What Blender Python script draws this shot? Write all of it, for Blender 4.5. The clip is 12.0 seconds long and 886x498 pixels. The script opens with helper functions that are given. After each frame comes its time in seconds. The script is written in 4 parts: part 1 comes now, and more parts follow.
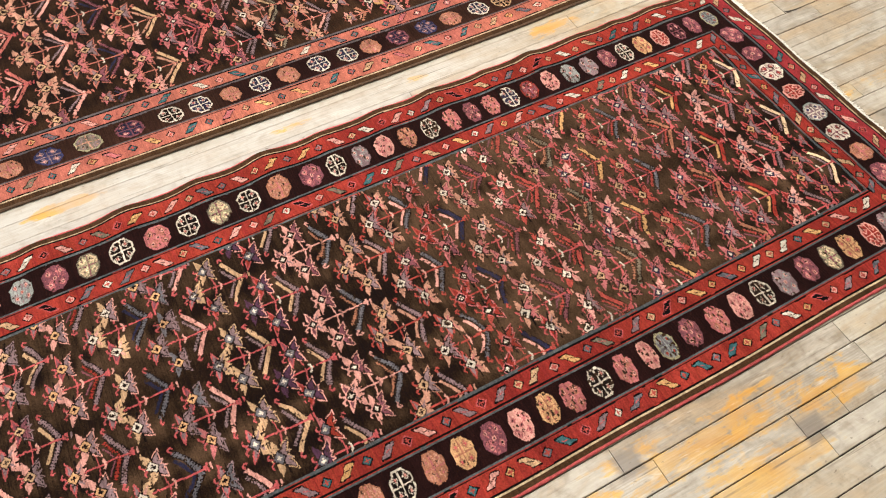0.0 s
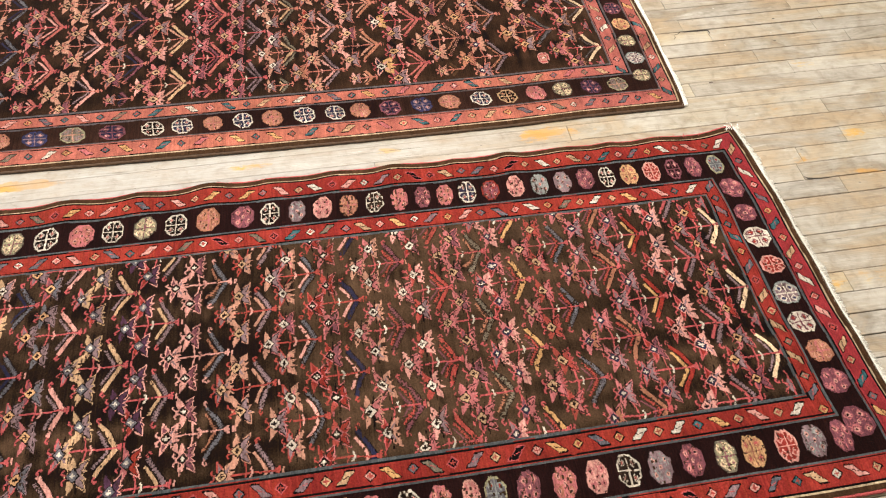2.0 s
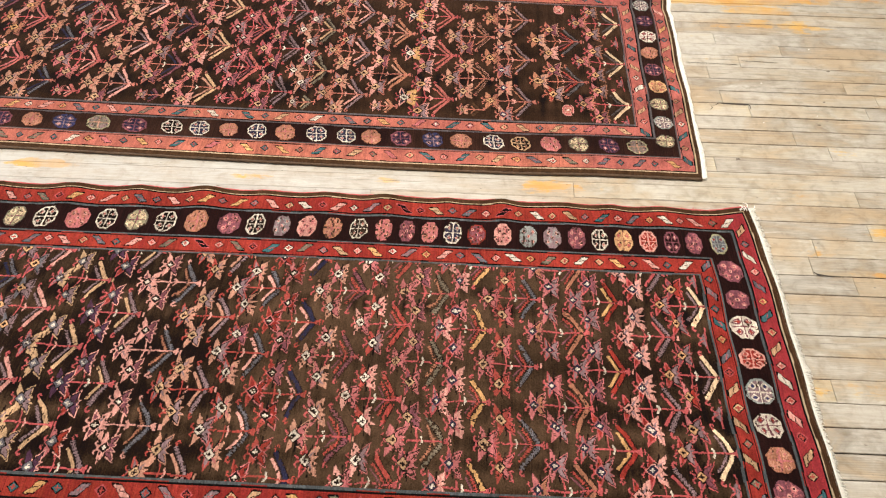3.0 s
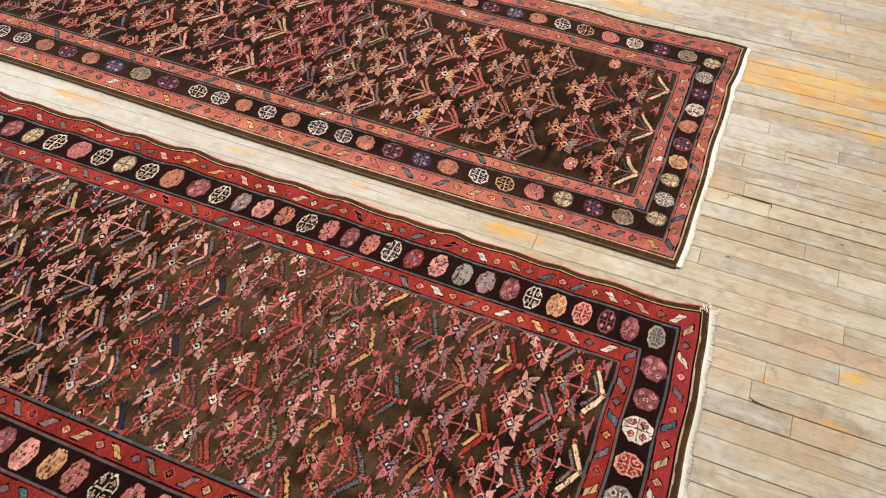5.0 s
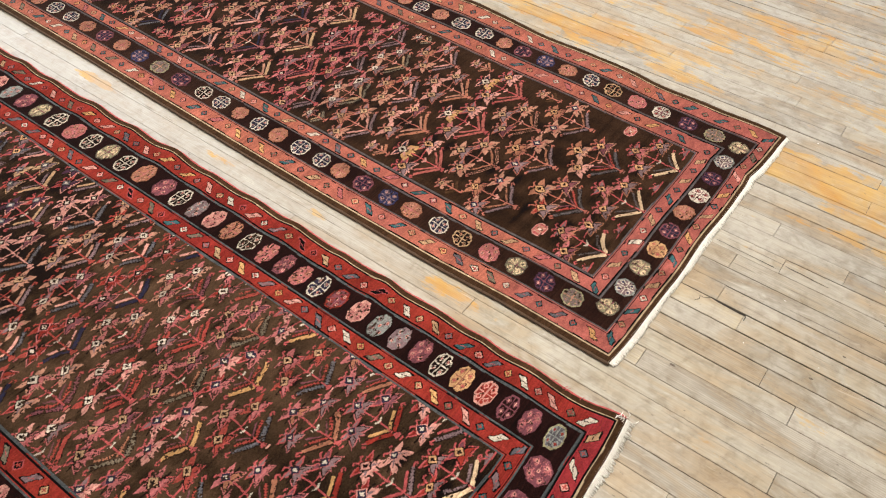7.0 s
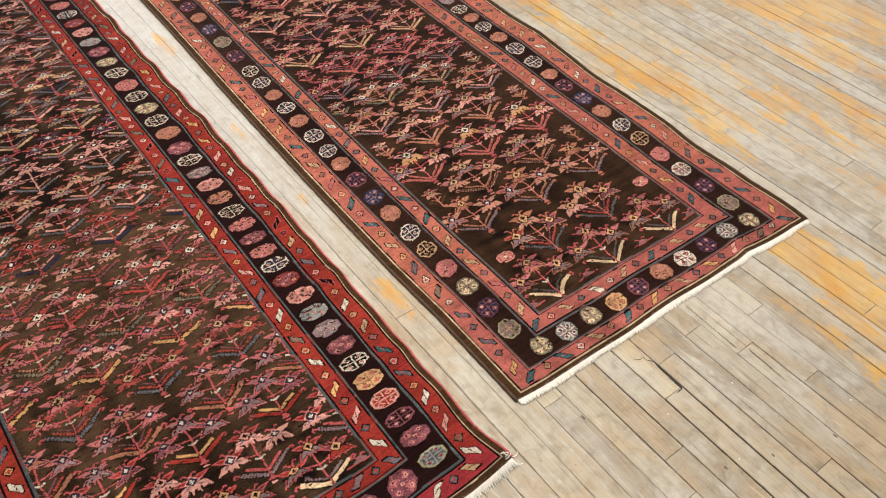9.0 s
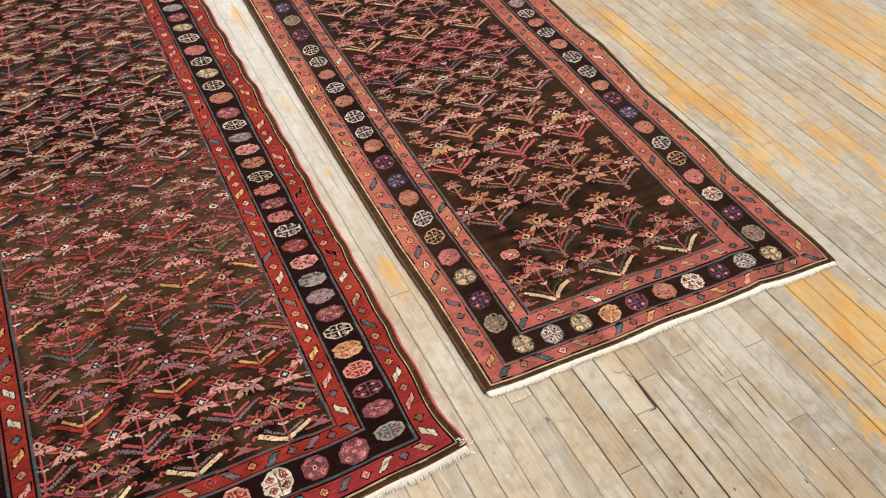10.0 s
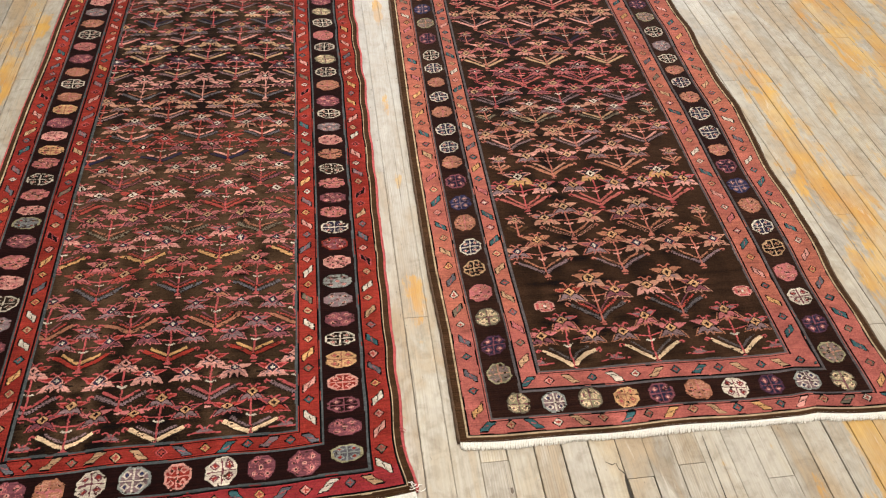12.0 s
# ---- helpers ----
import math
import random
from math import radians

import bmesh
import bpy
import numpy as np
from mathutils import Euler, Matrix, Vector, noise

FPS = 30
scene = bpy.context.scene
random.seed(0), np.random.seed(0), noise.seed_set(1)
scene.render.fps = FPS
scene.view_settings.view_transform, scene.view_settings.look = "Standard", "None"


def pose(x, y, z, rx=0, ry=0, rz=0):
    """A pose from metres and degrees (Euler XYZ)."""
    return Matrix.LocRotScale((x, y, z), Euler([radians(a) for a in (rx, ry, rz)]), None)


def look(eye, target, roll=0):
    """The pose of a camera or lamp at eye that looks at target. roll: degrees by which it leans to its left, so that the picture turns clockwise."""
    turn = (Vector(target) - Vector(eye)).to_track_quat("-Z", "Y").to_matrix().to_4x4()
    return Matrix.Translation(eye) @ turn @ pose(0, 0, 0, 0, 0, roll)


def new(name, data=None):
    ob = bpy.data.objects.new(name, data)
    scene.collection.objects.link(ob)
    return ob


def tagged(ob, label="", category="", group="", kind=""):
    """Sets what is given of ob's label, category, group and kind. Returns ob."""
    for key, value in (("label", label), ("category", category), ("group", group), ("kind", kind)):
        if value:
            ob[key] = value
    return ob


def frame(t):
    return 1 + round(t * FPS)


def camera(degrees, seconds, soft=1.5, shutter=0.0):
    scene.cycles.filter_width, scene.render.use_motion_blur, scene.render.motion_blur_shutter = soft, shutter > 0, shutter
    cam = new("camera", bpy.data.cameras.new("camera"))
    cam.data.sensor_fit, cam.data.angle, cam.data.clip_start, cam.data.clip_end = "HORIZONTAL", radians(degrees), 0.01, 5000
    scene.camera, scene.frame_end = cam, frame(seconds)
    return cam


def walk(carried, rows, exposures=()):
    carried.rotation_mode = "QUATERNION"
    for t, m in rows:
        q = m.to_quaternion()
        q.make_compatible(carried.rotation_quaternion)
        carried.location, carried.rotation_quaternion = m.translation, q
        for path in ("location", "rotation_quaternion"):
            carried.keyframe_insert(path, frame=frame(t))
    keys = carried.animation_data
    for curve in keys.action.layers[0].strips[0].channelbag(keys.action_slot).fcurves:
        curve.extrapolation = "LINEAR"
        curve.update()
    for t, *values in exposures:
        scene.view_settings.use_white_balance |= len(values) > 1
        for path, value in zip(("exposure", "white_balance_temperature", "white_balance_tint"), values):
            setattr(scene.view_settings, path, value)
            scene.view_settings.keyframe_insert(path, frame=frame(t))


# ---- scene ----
cam = camera(58.4, 12.0, soft=1.15)
PATH = [
    (0, (-1.52, -1.19, 1.493), (-0.978, -0.228, -0.174), 1.3),
    (0.5, (-1.393, -1.214, 1.468), (-0.914, -0.194, -0.184), 1.2),
    (1, (-1.244, -1.233, 1.468), (-0.838, -0.155, -0.167), 1.2),
    (1.5, (-1.097, -1.263, 1.486), (-0.783, -0.12, -0.125), 1.1),
    (2, (-0.941, -1.294, 1.489), (-0.736, -0.09, -0.095), 1.0),
    (2.5, (-0.77, -1.315, 1.488), (-0.689, -0.065, -0.071), 1.0),
    (3, (-0.645, -1.281, 1.479), (-0.685, 0.001, -0.056), 1.2),
    (3.2, (-0.583, -1.253, 1.479), (-0.678, 0.035, -0.048), 1.0),
    (4.8, (-0.126, -1.162, 1.463), (-0.572, 0.087, -0.035), 1.5),
    (5, (-0.079, -1.142, 1.451), (-0.566, 0.097, -0.041), 1.5),
    (5.5, (-0.013, -1.051, 1.44), (-0.588, 0.154, -0.048), 1.4),
    (6, (0.067, -0.922, 1.448), (-0.583, 0.252, -0.035), 1.5),
    (6.5, (0.143, -0.847, 1.444), (-0.58, 0.294, -0.03), 1.5),
    (7, (0.269, -0.801, 1.449), (-0.521, 0.3, -0.023), 1.8),
    (7.2, (0.333, -0.785, 1.449), (-0.488, 0.298, -0.018), 1.7),
    (8.8, (0.591, -0.543, 1.449), (-0.458, 0.365, 0.008), 2.7),
    (9, (0.619, -0.509, 1.45), (-0.461, 0.367, 0.013), 2.7),
    (9.5, (0.712, -0.418, 1.444), (-0.447, 0.363, 0.013), 2.9),
    (10, (0.799, -0.339, 1.446), (-0.43, 0.331, 0.018), 3.2),
    (10.5, (0.824, -0.267, 1.434), (-0.466, 0.285, 0.009), 3.3),
    (11, (0.81, -0.17, 1.422), (-0.522, 0.273, -0.003), 3.5),
    (11.5, (0.799, -0.053, 1.436), (-0.56, 0.29, 0.009), 3.7),
    (12, (0.812, 0.022, 1.434), (-0.564, 0.268, 0.004), 3.7),
]
walk(cam, [(t, look(eye, target, roll)) for t, eye, target, roll in PATH], exposures=((0, 0.20), (3, 0.18), (5, -0.02), (7, -0.10), (9, -0.16), (12, -0.16)))


# ---- world and light ----
def build_light():
    world = bpy.data.worlds.new("sky")
    scene.world = world
    world.use_nodes = True
    nt = world.node_tree
    sky = nt.nodes.new("ShaderNodeTexSky")
    sky.sky_type, sky.sun_disc = "NISHITA", False
    sky.sun_elevation, sky.sun_rotation = radians(40), radians(200)
    nt.links.new(sky.outputs[0], nt.nodes["Background"].inputs[0])
    nt.nodes["Background"].inputs[1].default_value = 0.12
    for name, spot, aim, sx, sy, power, colour in LAMPS:
        data = bpy.data.lights.new(name, "AREA")
        data.shape, data.size, data.size_y, data.energy, data.color = "RECTANGLE", sx, sy, power, colour
        lamp = new(name, data)
        lamp.matrix_world = look(spot, aim)


# room: x from west to east, y from south to north, z up
WEST, EAST, SOUTH, NORTH, HIGH = -5.2, 3.6, -3.4, 4.6, 3.1
WIN_W = (0.2, 3.4, 0.7, 2.7)      # window in the west wall: y0, y1, z0, z1
WIN_N = (-2.6, 1.2, 0.8, 2.7)     # window in the north wall: x0, x1, z0, z1
LAMPS = [
    ("window_light_west", (WEST + 0.05, 1.8, 1.7), (0, 1.8, 1.2), 3.1, 1.9, 125, (0.97, 0.98, 1.0)),
    ("window_light_north", (-0.7, NORTH - 0.05, 1.75), (-0.7, 0, 1.2), 3.7, 1.8, 62, (1.0, 0.97, 0.95)),
    ("ceiling_light_glow", (-0.8, 0.3, HIGH - 0.11), (-0.8, 0.3, 0), 2.4, 1.2, 165, (1.0, 0.92, 0.83)),
]
build_light()


# ---- materials ----
def material(name):
    m = bpy.data.materials.new(name)
    m.use_nodes = True
    nt = m.node_tree
    return m, nt, nt.nodes["Principled BSDF"]


def node(nt, kind, inputs=(), **attrs):
    n = nt.nodes.new(kind)
    for key, value in attrs.items():
        setattr(n, key, value)
    for key, value in dict(inputs).items():
        if isinstance(value, bpy.types.NodeSocket):
            nt.links.new(value, n.inputs[key])
        else:
            n.inputs[key].default_value = value
    return n


def ramp(nt, fac, stops):
    n = node(nt, "ShaderNodeValToRGB", {0: fac})
    els = n.color_ramp.elements
    while len(els) < len(stops):
        els.new(0.5)
    for el, (p, c) in zip(els, stops):
        el.position = p
        el.color = (*c, 1) if isinstance(c, tuple) else (c, c, c, 1)
    return n.outputs[0]


def mix(nt, fac, a, b, blend="MIX"):
    n = node(nt, "ShaderNodeMix", {0: fac, 6: a, 7: b}, data_type="RGBA", blend_type=blend)
    return n.outputs[2]


def maths(nt, op, a, b=0.0, c=0.0, clamp=False):
    return node(nt, "ShaderNodeMath", {0: a, 1: b, 2: c}, operation=op, use_clamp=clamp).outputs[0]


def noise_at(nt, vec, scale, detail=3.0, rough=0.55, distort=0.0):
    return node(nt, "ShaderNodeTexNoise", {"Vector": vec, "Scale": scale, "Detail": detail, "Roughness": rough, "Distortion": distort}).outputs[0]


def plain_material(name, colour, rough=0.6, vary=0.12, scale=14.0, bump=0.15):
    m, nt, b = material(name)
    geo = node(nt, "ShaderNodeNewGeometry").outputs["Position"]
    n1 = noise_at(nt, geo, scale, 5)
    dark = tuple(c * (1 - vary) for c in colour)
    lite = tuple(min(1, c * (1 + vary)) for c in colour)
    nt.links.new(ramp(nt, n1, [(0.3, dark), (0.7, lite)]), b.inputs["Base Color"])
    b.inputs["Roughness"].default_value = rough
    nt.links.new(node(nt, "ShaderNodeBump", {"Strength": bump, "Distance": 0.002, "Height": noise_at(nt, geo, scale * 20, 3)}).outputs[0], b.inputs["Normal"])
    return m


STRIP = 0.0572    # width of a floor board
# places of old varnish that is still on the boards: x, y, radius along, radius across
VARNISH_NORTH = [(-0.3, 2.05, 1.2, 0.60, 0.52), (-0.95, 1.39, 0.50, 0.075, 1.25), (-0.60, 1.42, 0.30, 0.08, 1.45), (-0.15, 1.78, 0.45, 0.14, 0.95), (-0.5, 2.05, 0.35, 0.12, 1.1), (-1.55, 1.86, 0.50, 0.16, 1.2), (-0.3, 1.62, 0.3, 0.06), (-0.36, 1.33, 0.14, 0.04, 1.15), (-0.72, 1.30, 0.2, 0.03, 1.0), (-0.80, 2.20, 0.40, 0.20, 1.6), (-0.47, 1.91, 0.12, 0.05, 1.2), (-0.336, 1.56, 0.08, 0.03, 1.2),
                 (-0.57, 1.65, 0.12, 0.03), (0.1, 1.53, 0.2, 0.05), (-2.0, 2.1, 0.5, 0.2), (-0.60, 2.30, 0.30, 0.14, 1.5), (-1.36, 1.91, 0.2, 0.05, 1.3)]
VARNISH_END = [(0.14, 1.125, 0.34, 0.070, 2.3), (0.42, 1.16, 0.34, 0.09, 1.35), (0.157, 0.945, 0.06, 0.020, 1.25), (0.28, 0.955, 0.09, 0.035, 1.3), (0.42, 0.945, 0.12, 0.04, 1.15), (0.30, 1.035, 0.12, 0.03, 1.3), (0.20, 1.35, 0.08, 0.03, 0.85), (0.25, 1.465, 0.08, 0.03, 0.85), (0.387, 0.367, 0.05, 0.025, 0.75), (0.205, 0.002, 0.03, 0.022, 0.85), (0.353, -0.068, 0.09, 0.015, 0.85), (0.40, 0.06, 0.05, 0.02, 0.75)]
VARNISH_SOUTH = [(-0.78, -0.96, 0.34, 0.06, 1.1), (-0.53, -1.00, 0.14, 0.05, 1.2), (-0.72, -1.06, 0.22, 0.05, 1.15), (-1.5, -1.0, 0.4, 0.08), (-0.42, 0.182, 0.085, 0.032, 1.3), (-1.20, 0.175, 0.06, 0.018, 1.1), (-1.75, 0.19, 0.10, 0.020, 1.2), (-0.85, 0.18, 0.04, 0.015, 1.1), (0.235, -0.38, 0.12, 0.030, 0.95), (0.07, -0.577, 0.06, 0.02), (-1.3, -1.2, 0.5, 0.08), (-0.785, -0.82, 0.12, 0.03, 1.1), (-1.70, -0.94, 0.12, 0.04, 1.2)]
VARNISH = VARNISH_NORTH + VARNISH_END + VARNISH_SOUTH
# dark worn board ends: x, y, half length, half width
STAINS = [(-0.955, -0.930, 0.030, 0.027), (-0.588, -1.045, 0.030, 0.027)]


def board_material(name, island):
    """Worn hardwood strip: grey bare wood, blond boards and patches of amber varnish."""
    m, nt, b = material(name)
    geo = node(nt, "ShaderNodeNewGeometry")
    pos = geo.outputs["Position"]
    rnd = geo.outputs["Random Per Island"] if island else node(nt, "ShaderNodeObjectInfo").outputs["Random"]
    shift = node(nt, "ShaderNodeCombineXYZ", {0: maths(nt, "MULTIPLY", rnd, 37.0), 1: maths(nt, "MULTIPLY", rnd, 91.0), 2: 0.0}).outputs[0]
    own = node(nt, "ShaderNodeVectorMath", {0: pos, 1: shift}, operation="ADD").outputs[0]
    along = node(nt, "ShaderNodeVectorMath", {0: own, 1: (1.6, 26.0, 1.0)}, operation="MULTIPLY").outputs[0]
    fine = node(nt, "ShaderNodeVectorMath", {0: own, 1: (9.0, 210.0, 1.0)}, operation="MULTIPLY").outputs[0]
    grain = noise_at(nt, along, 2.2, 5, 0.6, 1.2)
    fibre = noise_at(nt, fine, 1.0, 3, 0.6)
    wear = noise_at(nt, own, 7.0, 4, 0.6, 0.6)
    smear = noise_at(nt, node(nt, "ShaderNodeVectorMath", {0: pos, 1: (1.0, 3.0, 1.0)}, operation="MULTIPLY").outputs[0], 3.2, 5, 0.65, 0.8)
    streak = noise_at(nt, node(nt, "ShaderNodeVectorMath", {0: own, 1: (5.0, 60.0, 1.0)}, operation="MULTIPLY").outputs[0], 1.0, 4, 0.7)
    patch = noise_at(nt, node(nt, "ShaderNodeVectorMath", {0: pos, 1: (1.0, 3.0, 1.0)}, operation="MULTIPLY").outputs[0], 6.0, 6, 0.65, 0.5)
    tone = ramp(nt, rnd, [(0.0, (0.21, 0.180, 0.138)), (0.14, (0.35, 0.318, 0.250)), (0.28, (0.30, 0.238, 0.160)), (0.42, (0.26, 0.248, 0.215)), (0.56, (0.42, 0.385, 0.310)), (0.70, (0.235, 0.218, 0.185)), (0.84, (0.34, 0.318, 0.265)), (1.0, (0.42, 0.355, 0.235))])
    base = mix(nt, maths(nt, "MULTIPLY", ramp(nt, grain, [(0.38, 0.0), (0.70, 1.0)]), 0.35), tone, (0.27, 0.215, 0.155, 1))
    grey = mix(nt, maths(nt, "MULTIPLY", ramp(nt, wear, [(0.42, 0.0), (0.66, 1.0)]), 0.5), base, (0.39, 0.35, 0.285, 1))
    grey = mix(nt, maths(nt, "MULTIPLY", ramp(nt, smear, [(0.48, 0.0), (0.60, 1.0)]), 0.70), grey, (0.41, 0.385, 0.335, 1))
    grey = mix(nt, maths(nt, "MULTIPLY", ramp(nt, smear, [(0.36, 1.0), (0.50, 0.0)]), 0.62), grey, (0.36, 0.262, 0.155, 1))
    grey = mix(nt, maths(nt, "MULTIPLY", ramp(nt, streak, [(0.58, 0.0), (0.74, 1.0)]), 0.55), grey, (0.16, 0.125, 0.09, 1))
    mottle = noise_at(nt, own, 26.0, 4, 0.65, 0.5)
    grey = mix(nt, 0.6, grey, ramp(nt, mottle, [(0.30, (0.60, 0.55, 0.48)), (0.5, (1.0, 1.0, 1.0)), (0.72, (1.18, 1.16, 1.12))]), "MULTIPLY")
    rings = node(nt, "ShaderNodeTexWave", {"Vector": node(nt, "ShaderNodeVectorMath", {0: own, 1: (0.9, 9.0, 1.0)}, operation="MULTIPLY").outputs[0], "Scale": 7.0, "Distortion": 5.0, "Detail": 2.0, "Detail Scale": 0.9}, wave_type="BANDS", bands_direction="Y").outputs[1]
    showy = maths(nt, "MULTIPLY", ramp(nt, rings, [(0.0, 1.0), (0.45, 0.0)]), ramp(nt, maths(nt, "FRACT", maths(nt, "MULTIPLY", rnd, 7.3)), [(0.55, 0.0), (0.75, 0.38)]))
    grey = mix(nt, showy, grey, (0.22, 0.165, 0.105, 1))
    sep = node(nt, "ShaderNodeSeparateXYZ", {0: pos})
    # boards between the rugs are paler
    ux = maths(nt, "DIVIDE", maths(nt, "ADD", sep.outputs[0], 1.75), 1.35)
    uy = maths(nt, "DIVIDE", maths(nt, "SUBTRACT", sep.outputs[1], 0.17), 0.10)
    u2 = maths(nt, "ADD", maths(nt, "MULTIPLY", ux, ux), maths(nt, "MULTIPLY", uy, uy))
    pale = maths(nt, "MULTIPLY", maths(nt, "SUBTRACT", 1.25, u2, clamp=True), ramp(nt, mottle, [(0.25, 0.30), (0.6, 0.70)]))
    grey = mix(nt, pale, grey, (0.388, 0.381, 0.360, 1))
    sum_ = None
    for x, y, rx, ry, *much in VARNISH:
        dx = maths(nt, "DIVIDE", maths(nt, "SUBTRACT", sep.outputs[0], x), rx)
        dy = maths(nt, "DIVIDE", maths(nt, "SUBTRACT", sep.outputs[1], y), ry)
        d2 = maths(nt, "ADD", maths(nt, "MULTIPLY", dx, dx), maths(nt, "MULTIPLY", dy, dy))
        g = maths(nt, "SUBTRACT", 1.0, maths(nt, "MULTIPLY", d2, 0.6), clamp=True)
        g = maths(nt, "MULTIPLY", g, much[0]) if much else g
        sum_ = g if sum_ is None else maths(nt, "MAXIMUM", sum_, g)
    dirt = None
    for x, y, rx, ry in STAINS:
        dx = maths(nt, "DIVIDE", maths(nt, "ABSOLUTE", maths(nt, "SUBTRACT", sep.outputs[0], x)), rx)
        dy = maths(nt, "DIVIDE", maths(nt, "ABSOLUTE", maths(nt, "SUBTRACT", sep.outputs[1], y)), ry)
        g = maths(nt, "SUBTRACT", 1.25, maths(nt, "MAXIMUM", dx, dy), clamp=True)
        dirt = g if dirt is None else maths(nt, "MAXIMUM", dirt, g)
    left = maths(nt, "ADD", maths(nt, "MULTIPLY", sum_, 0.36), maths(nt, "ADD", maths(nt, "MULTIPLY", patch, 1.15), maths(nt, "MULTIPLY", rnd, 0.12)))
    left = maths(nt, "ADD", left, maths(nt, "MULTIPLY_ADD", streak, 0.55, maths(nt, "MULTIPLY_ADD", mottle, 0.45, -0.36)))
    keep = ramp(nt, maths(nt, "MULTIPLY_ADD", left, 9.0, -9.16, clamp=True), [(0.0, 0.0), (1.0, 1.0)])
    amber = mix(nt, ramp(nt, smear, [(0.35, 0.0), (0.6, 1.0)]), (0.50, 0.245, 0.034, 1), (0.61, 0.405, 0.095, 1))
    amber = mix(nt, maths(nt, "MULTIPLY", grain, 0.8), amber, (0.33, 0.15, 0.03, 1))
    col = mix(nt, maths(nt, "MULTIPLY", keep, ramp(nt, wear, [(0.36, 0.95), (0.64, 0.42)])), grey, amber)
    col = mix(nt, maths(nt, "MULTIPLY", ramp(nt, maths(nt, "MULTIPLY", dirt, maths(nt, "ADD", streak, 0.75)), [(0.1, 0.0), (0.7, 1.0)]), 0.85), col, (0.17, 0.148, 0.125, 1))
    pit = noise_at(nt, node(nt, "ShaderNodeVectorMath", {0: own, 1: (1.0, 2.2, 1.0)}, operation="MULTIPLY").outputs[0], 55.0, 2, 0.5)
    col = mix(nt, maths(nt, "MULTIPLY", ramp(nt, pit, [(0.70, 0.0), (0.76, 1.0)]), 0.6), col, (0.10, 0.08, 0.06, 1))
    col = mix(nt, 0.24, col, ramp(nt, fibre, [(0.3, 0.35), (0.65, 1.05)]), "MULTIPLY")
    b.inputs["Specular IOR Level"].default_value = 0.35
    split = noise_at(nt, node(nt, "ShaderNodeVectorMath", {0: own, 1: (2.0, 150.0, 1.0)}, operation="MULTIPLY").outputs[0], 1.0, 2, 0.5, 0.4)
    col = mix(nt, maths(nt, "MULTIPLY", ramp(nt, split, [(0.66, 0.0), (0.71, 1.0)]), ramp(nt, wear, [(0.40, 0.0), (0.60, 0.75)])), col, (0.10, 0.08, 0.06, 1))
    bleach = noise_at(nt, node(nt, "ShaderNodeVectorMath", {0: own, 1: (1.0, 6.0, 1.0)}, operation="MULTIPLY").outputs[0], 9.0, 4, 0.7, 0.8)
    col = mix(nt, maths(nt, "MULTIPLY", ramp(nt, bleach, [(0.60, 0.0), (0.72, 1.0)]), 0.45), col, (0.52, 0.49, 0.43, 1))
    if not island:
        side = maths(nt, "ABSOLUTE", node(nt, "ShaderNodeSeparateXYZ", {0: node(nt, "ShaderNodeTexCoord").outputs["Object"]}).outputs[1])
        rim = ramp(nt, maths(nt, "ADD", maths(nt, "SUBTRACT", maths(nt, "DIVIDE", side, STRIP / 2), 0.5), maths(nt, "MULTIPLY", noise_at(nt, node(nt, "ShaderNodeVectorMath", {0: own, 1: (1.0, 5.0, 1.0)}, operation="MULTIPLY").outputs[0], 30.0, 4, 0.7), 0.42)), [(0.62, 0.0), (0.74, 1.0)])
        col = mix(nt, maths(nt, "MULTIPLY", rim, ramp(nt, maths(nt, "FRACT", maths(nt, "MULTIPLY", rnd, 13.7)), [(0.35, 0.12), (0.8, 0.9)])), col, (0.12, 0.09, 0.06, 1))
    nt.links.new(col, b.inputs["Base Color"])
    nt.links.new(maths(nt, "ADD", 0.32, maths(nt, "MULTIPLY", wear, 0.3)), b.inputs["Roughness"])
    nt.links.new(node(nt, "ShaderNodeBump", {"Strength": 0.35, "Distance": 0.0012, "Height": maths(nt, "ADD", fibre, grain)}).outputs[0], b.inputs["Normal"])
    return m


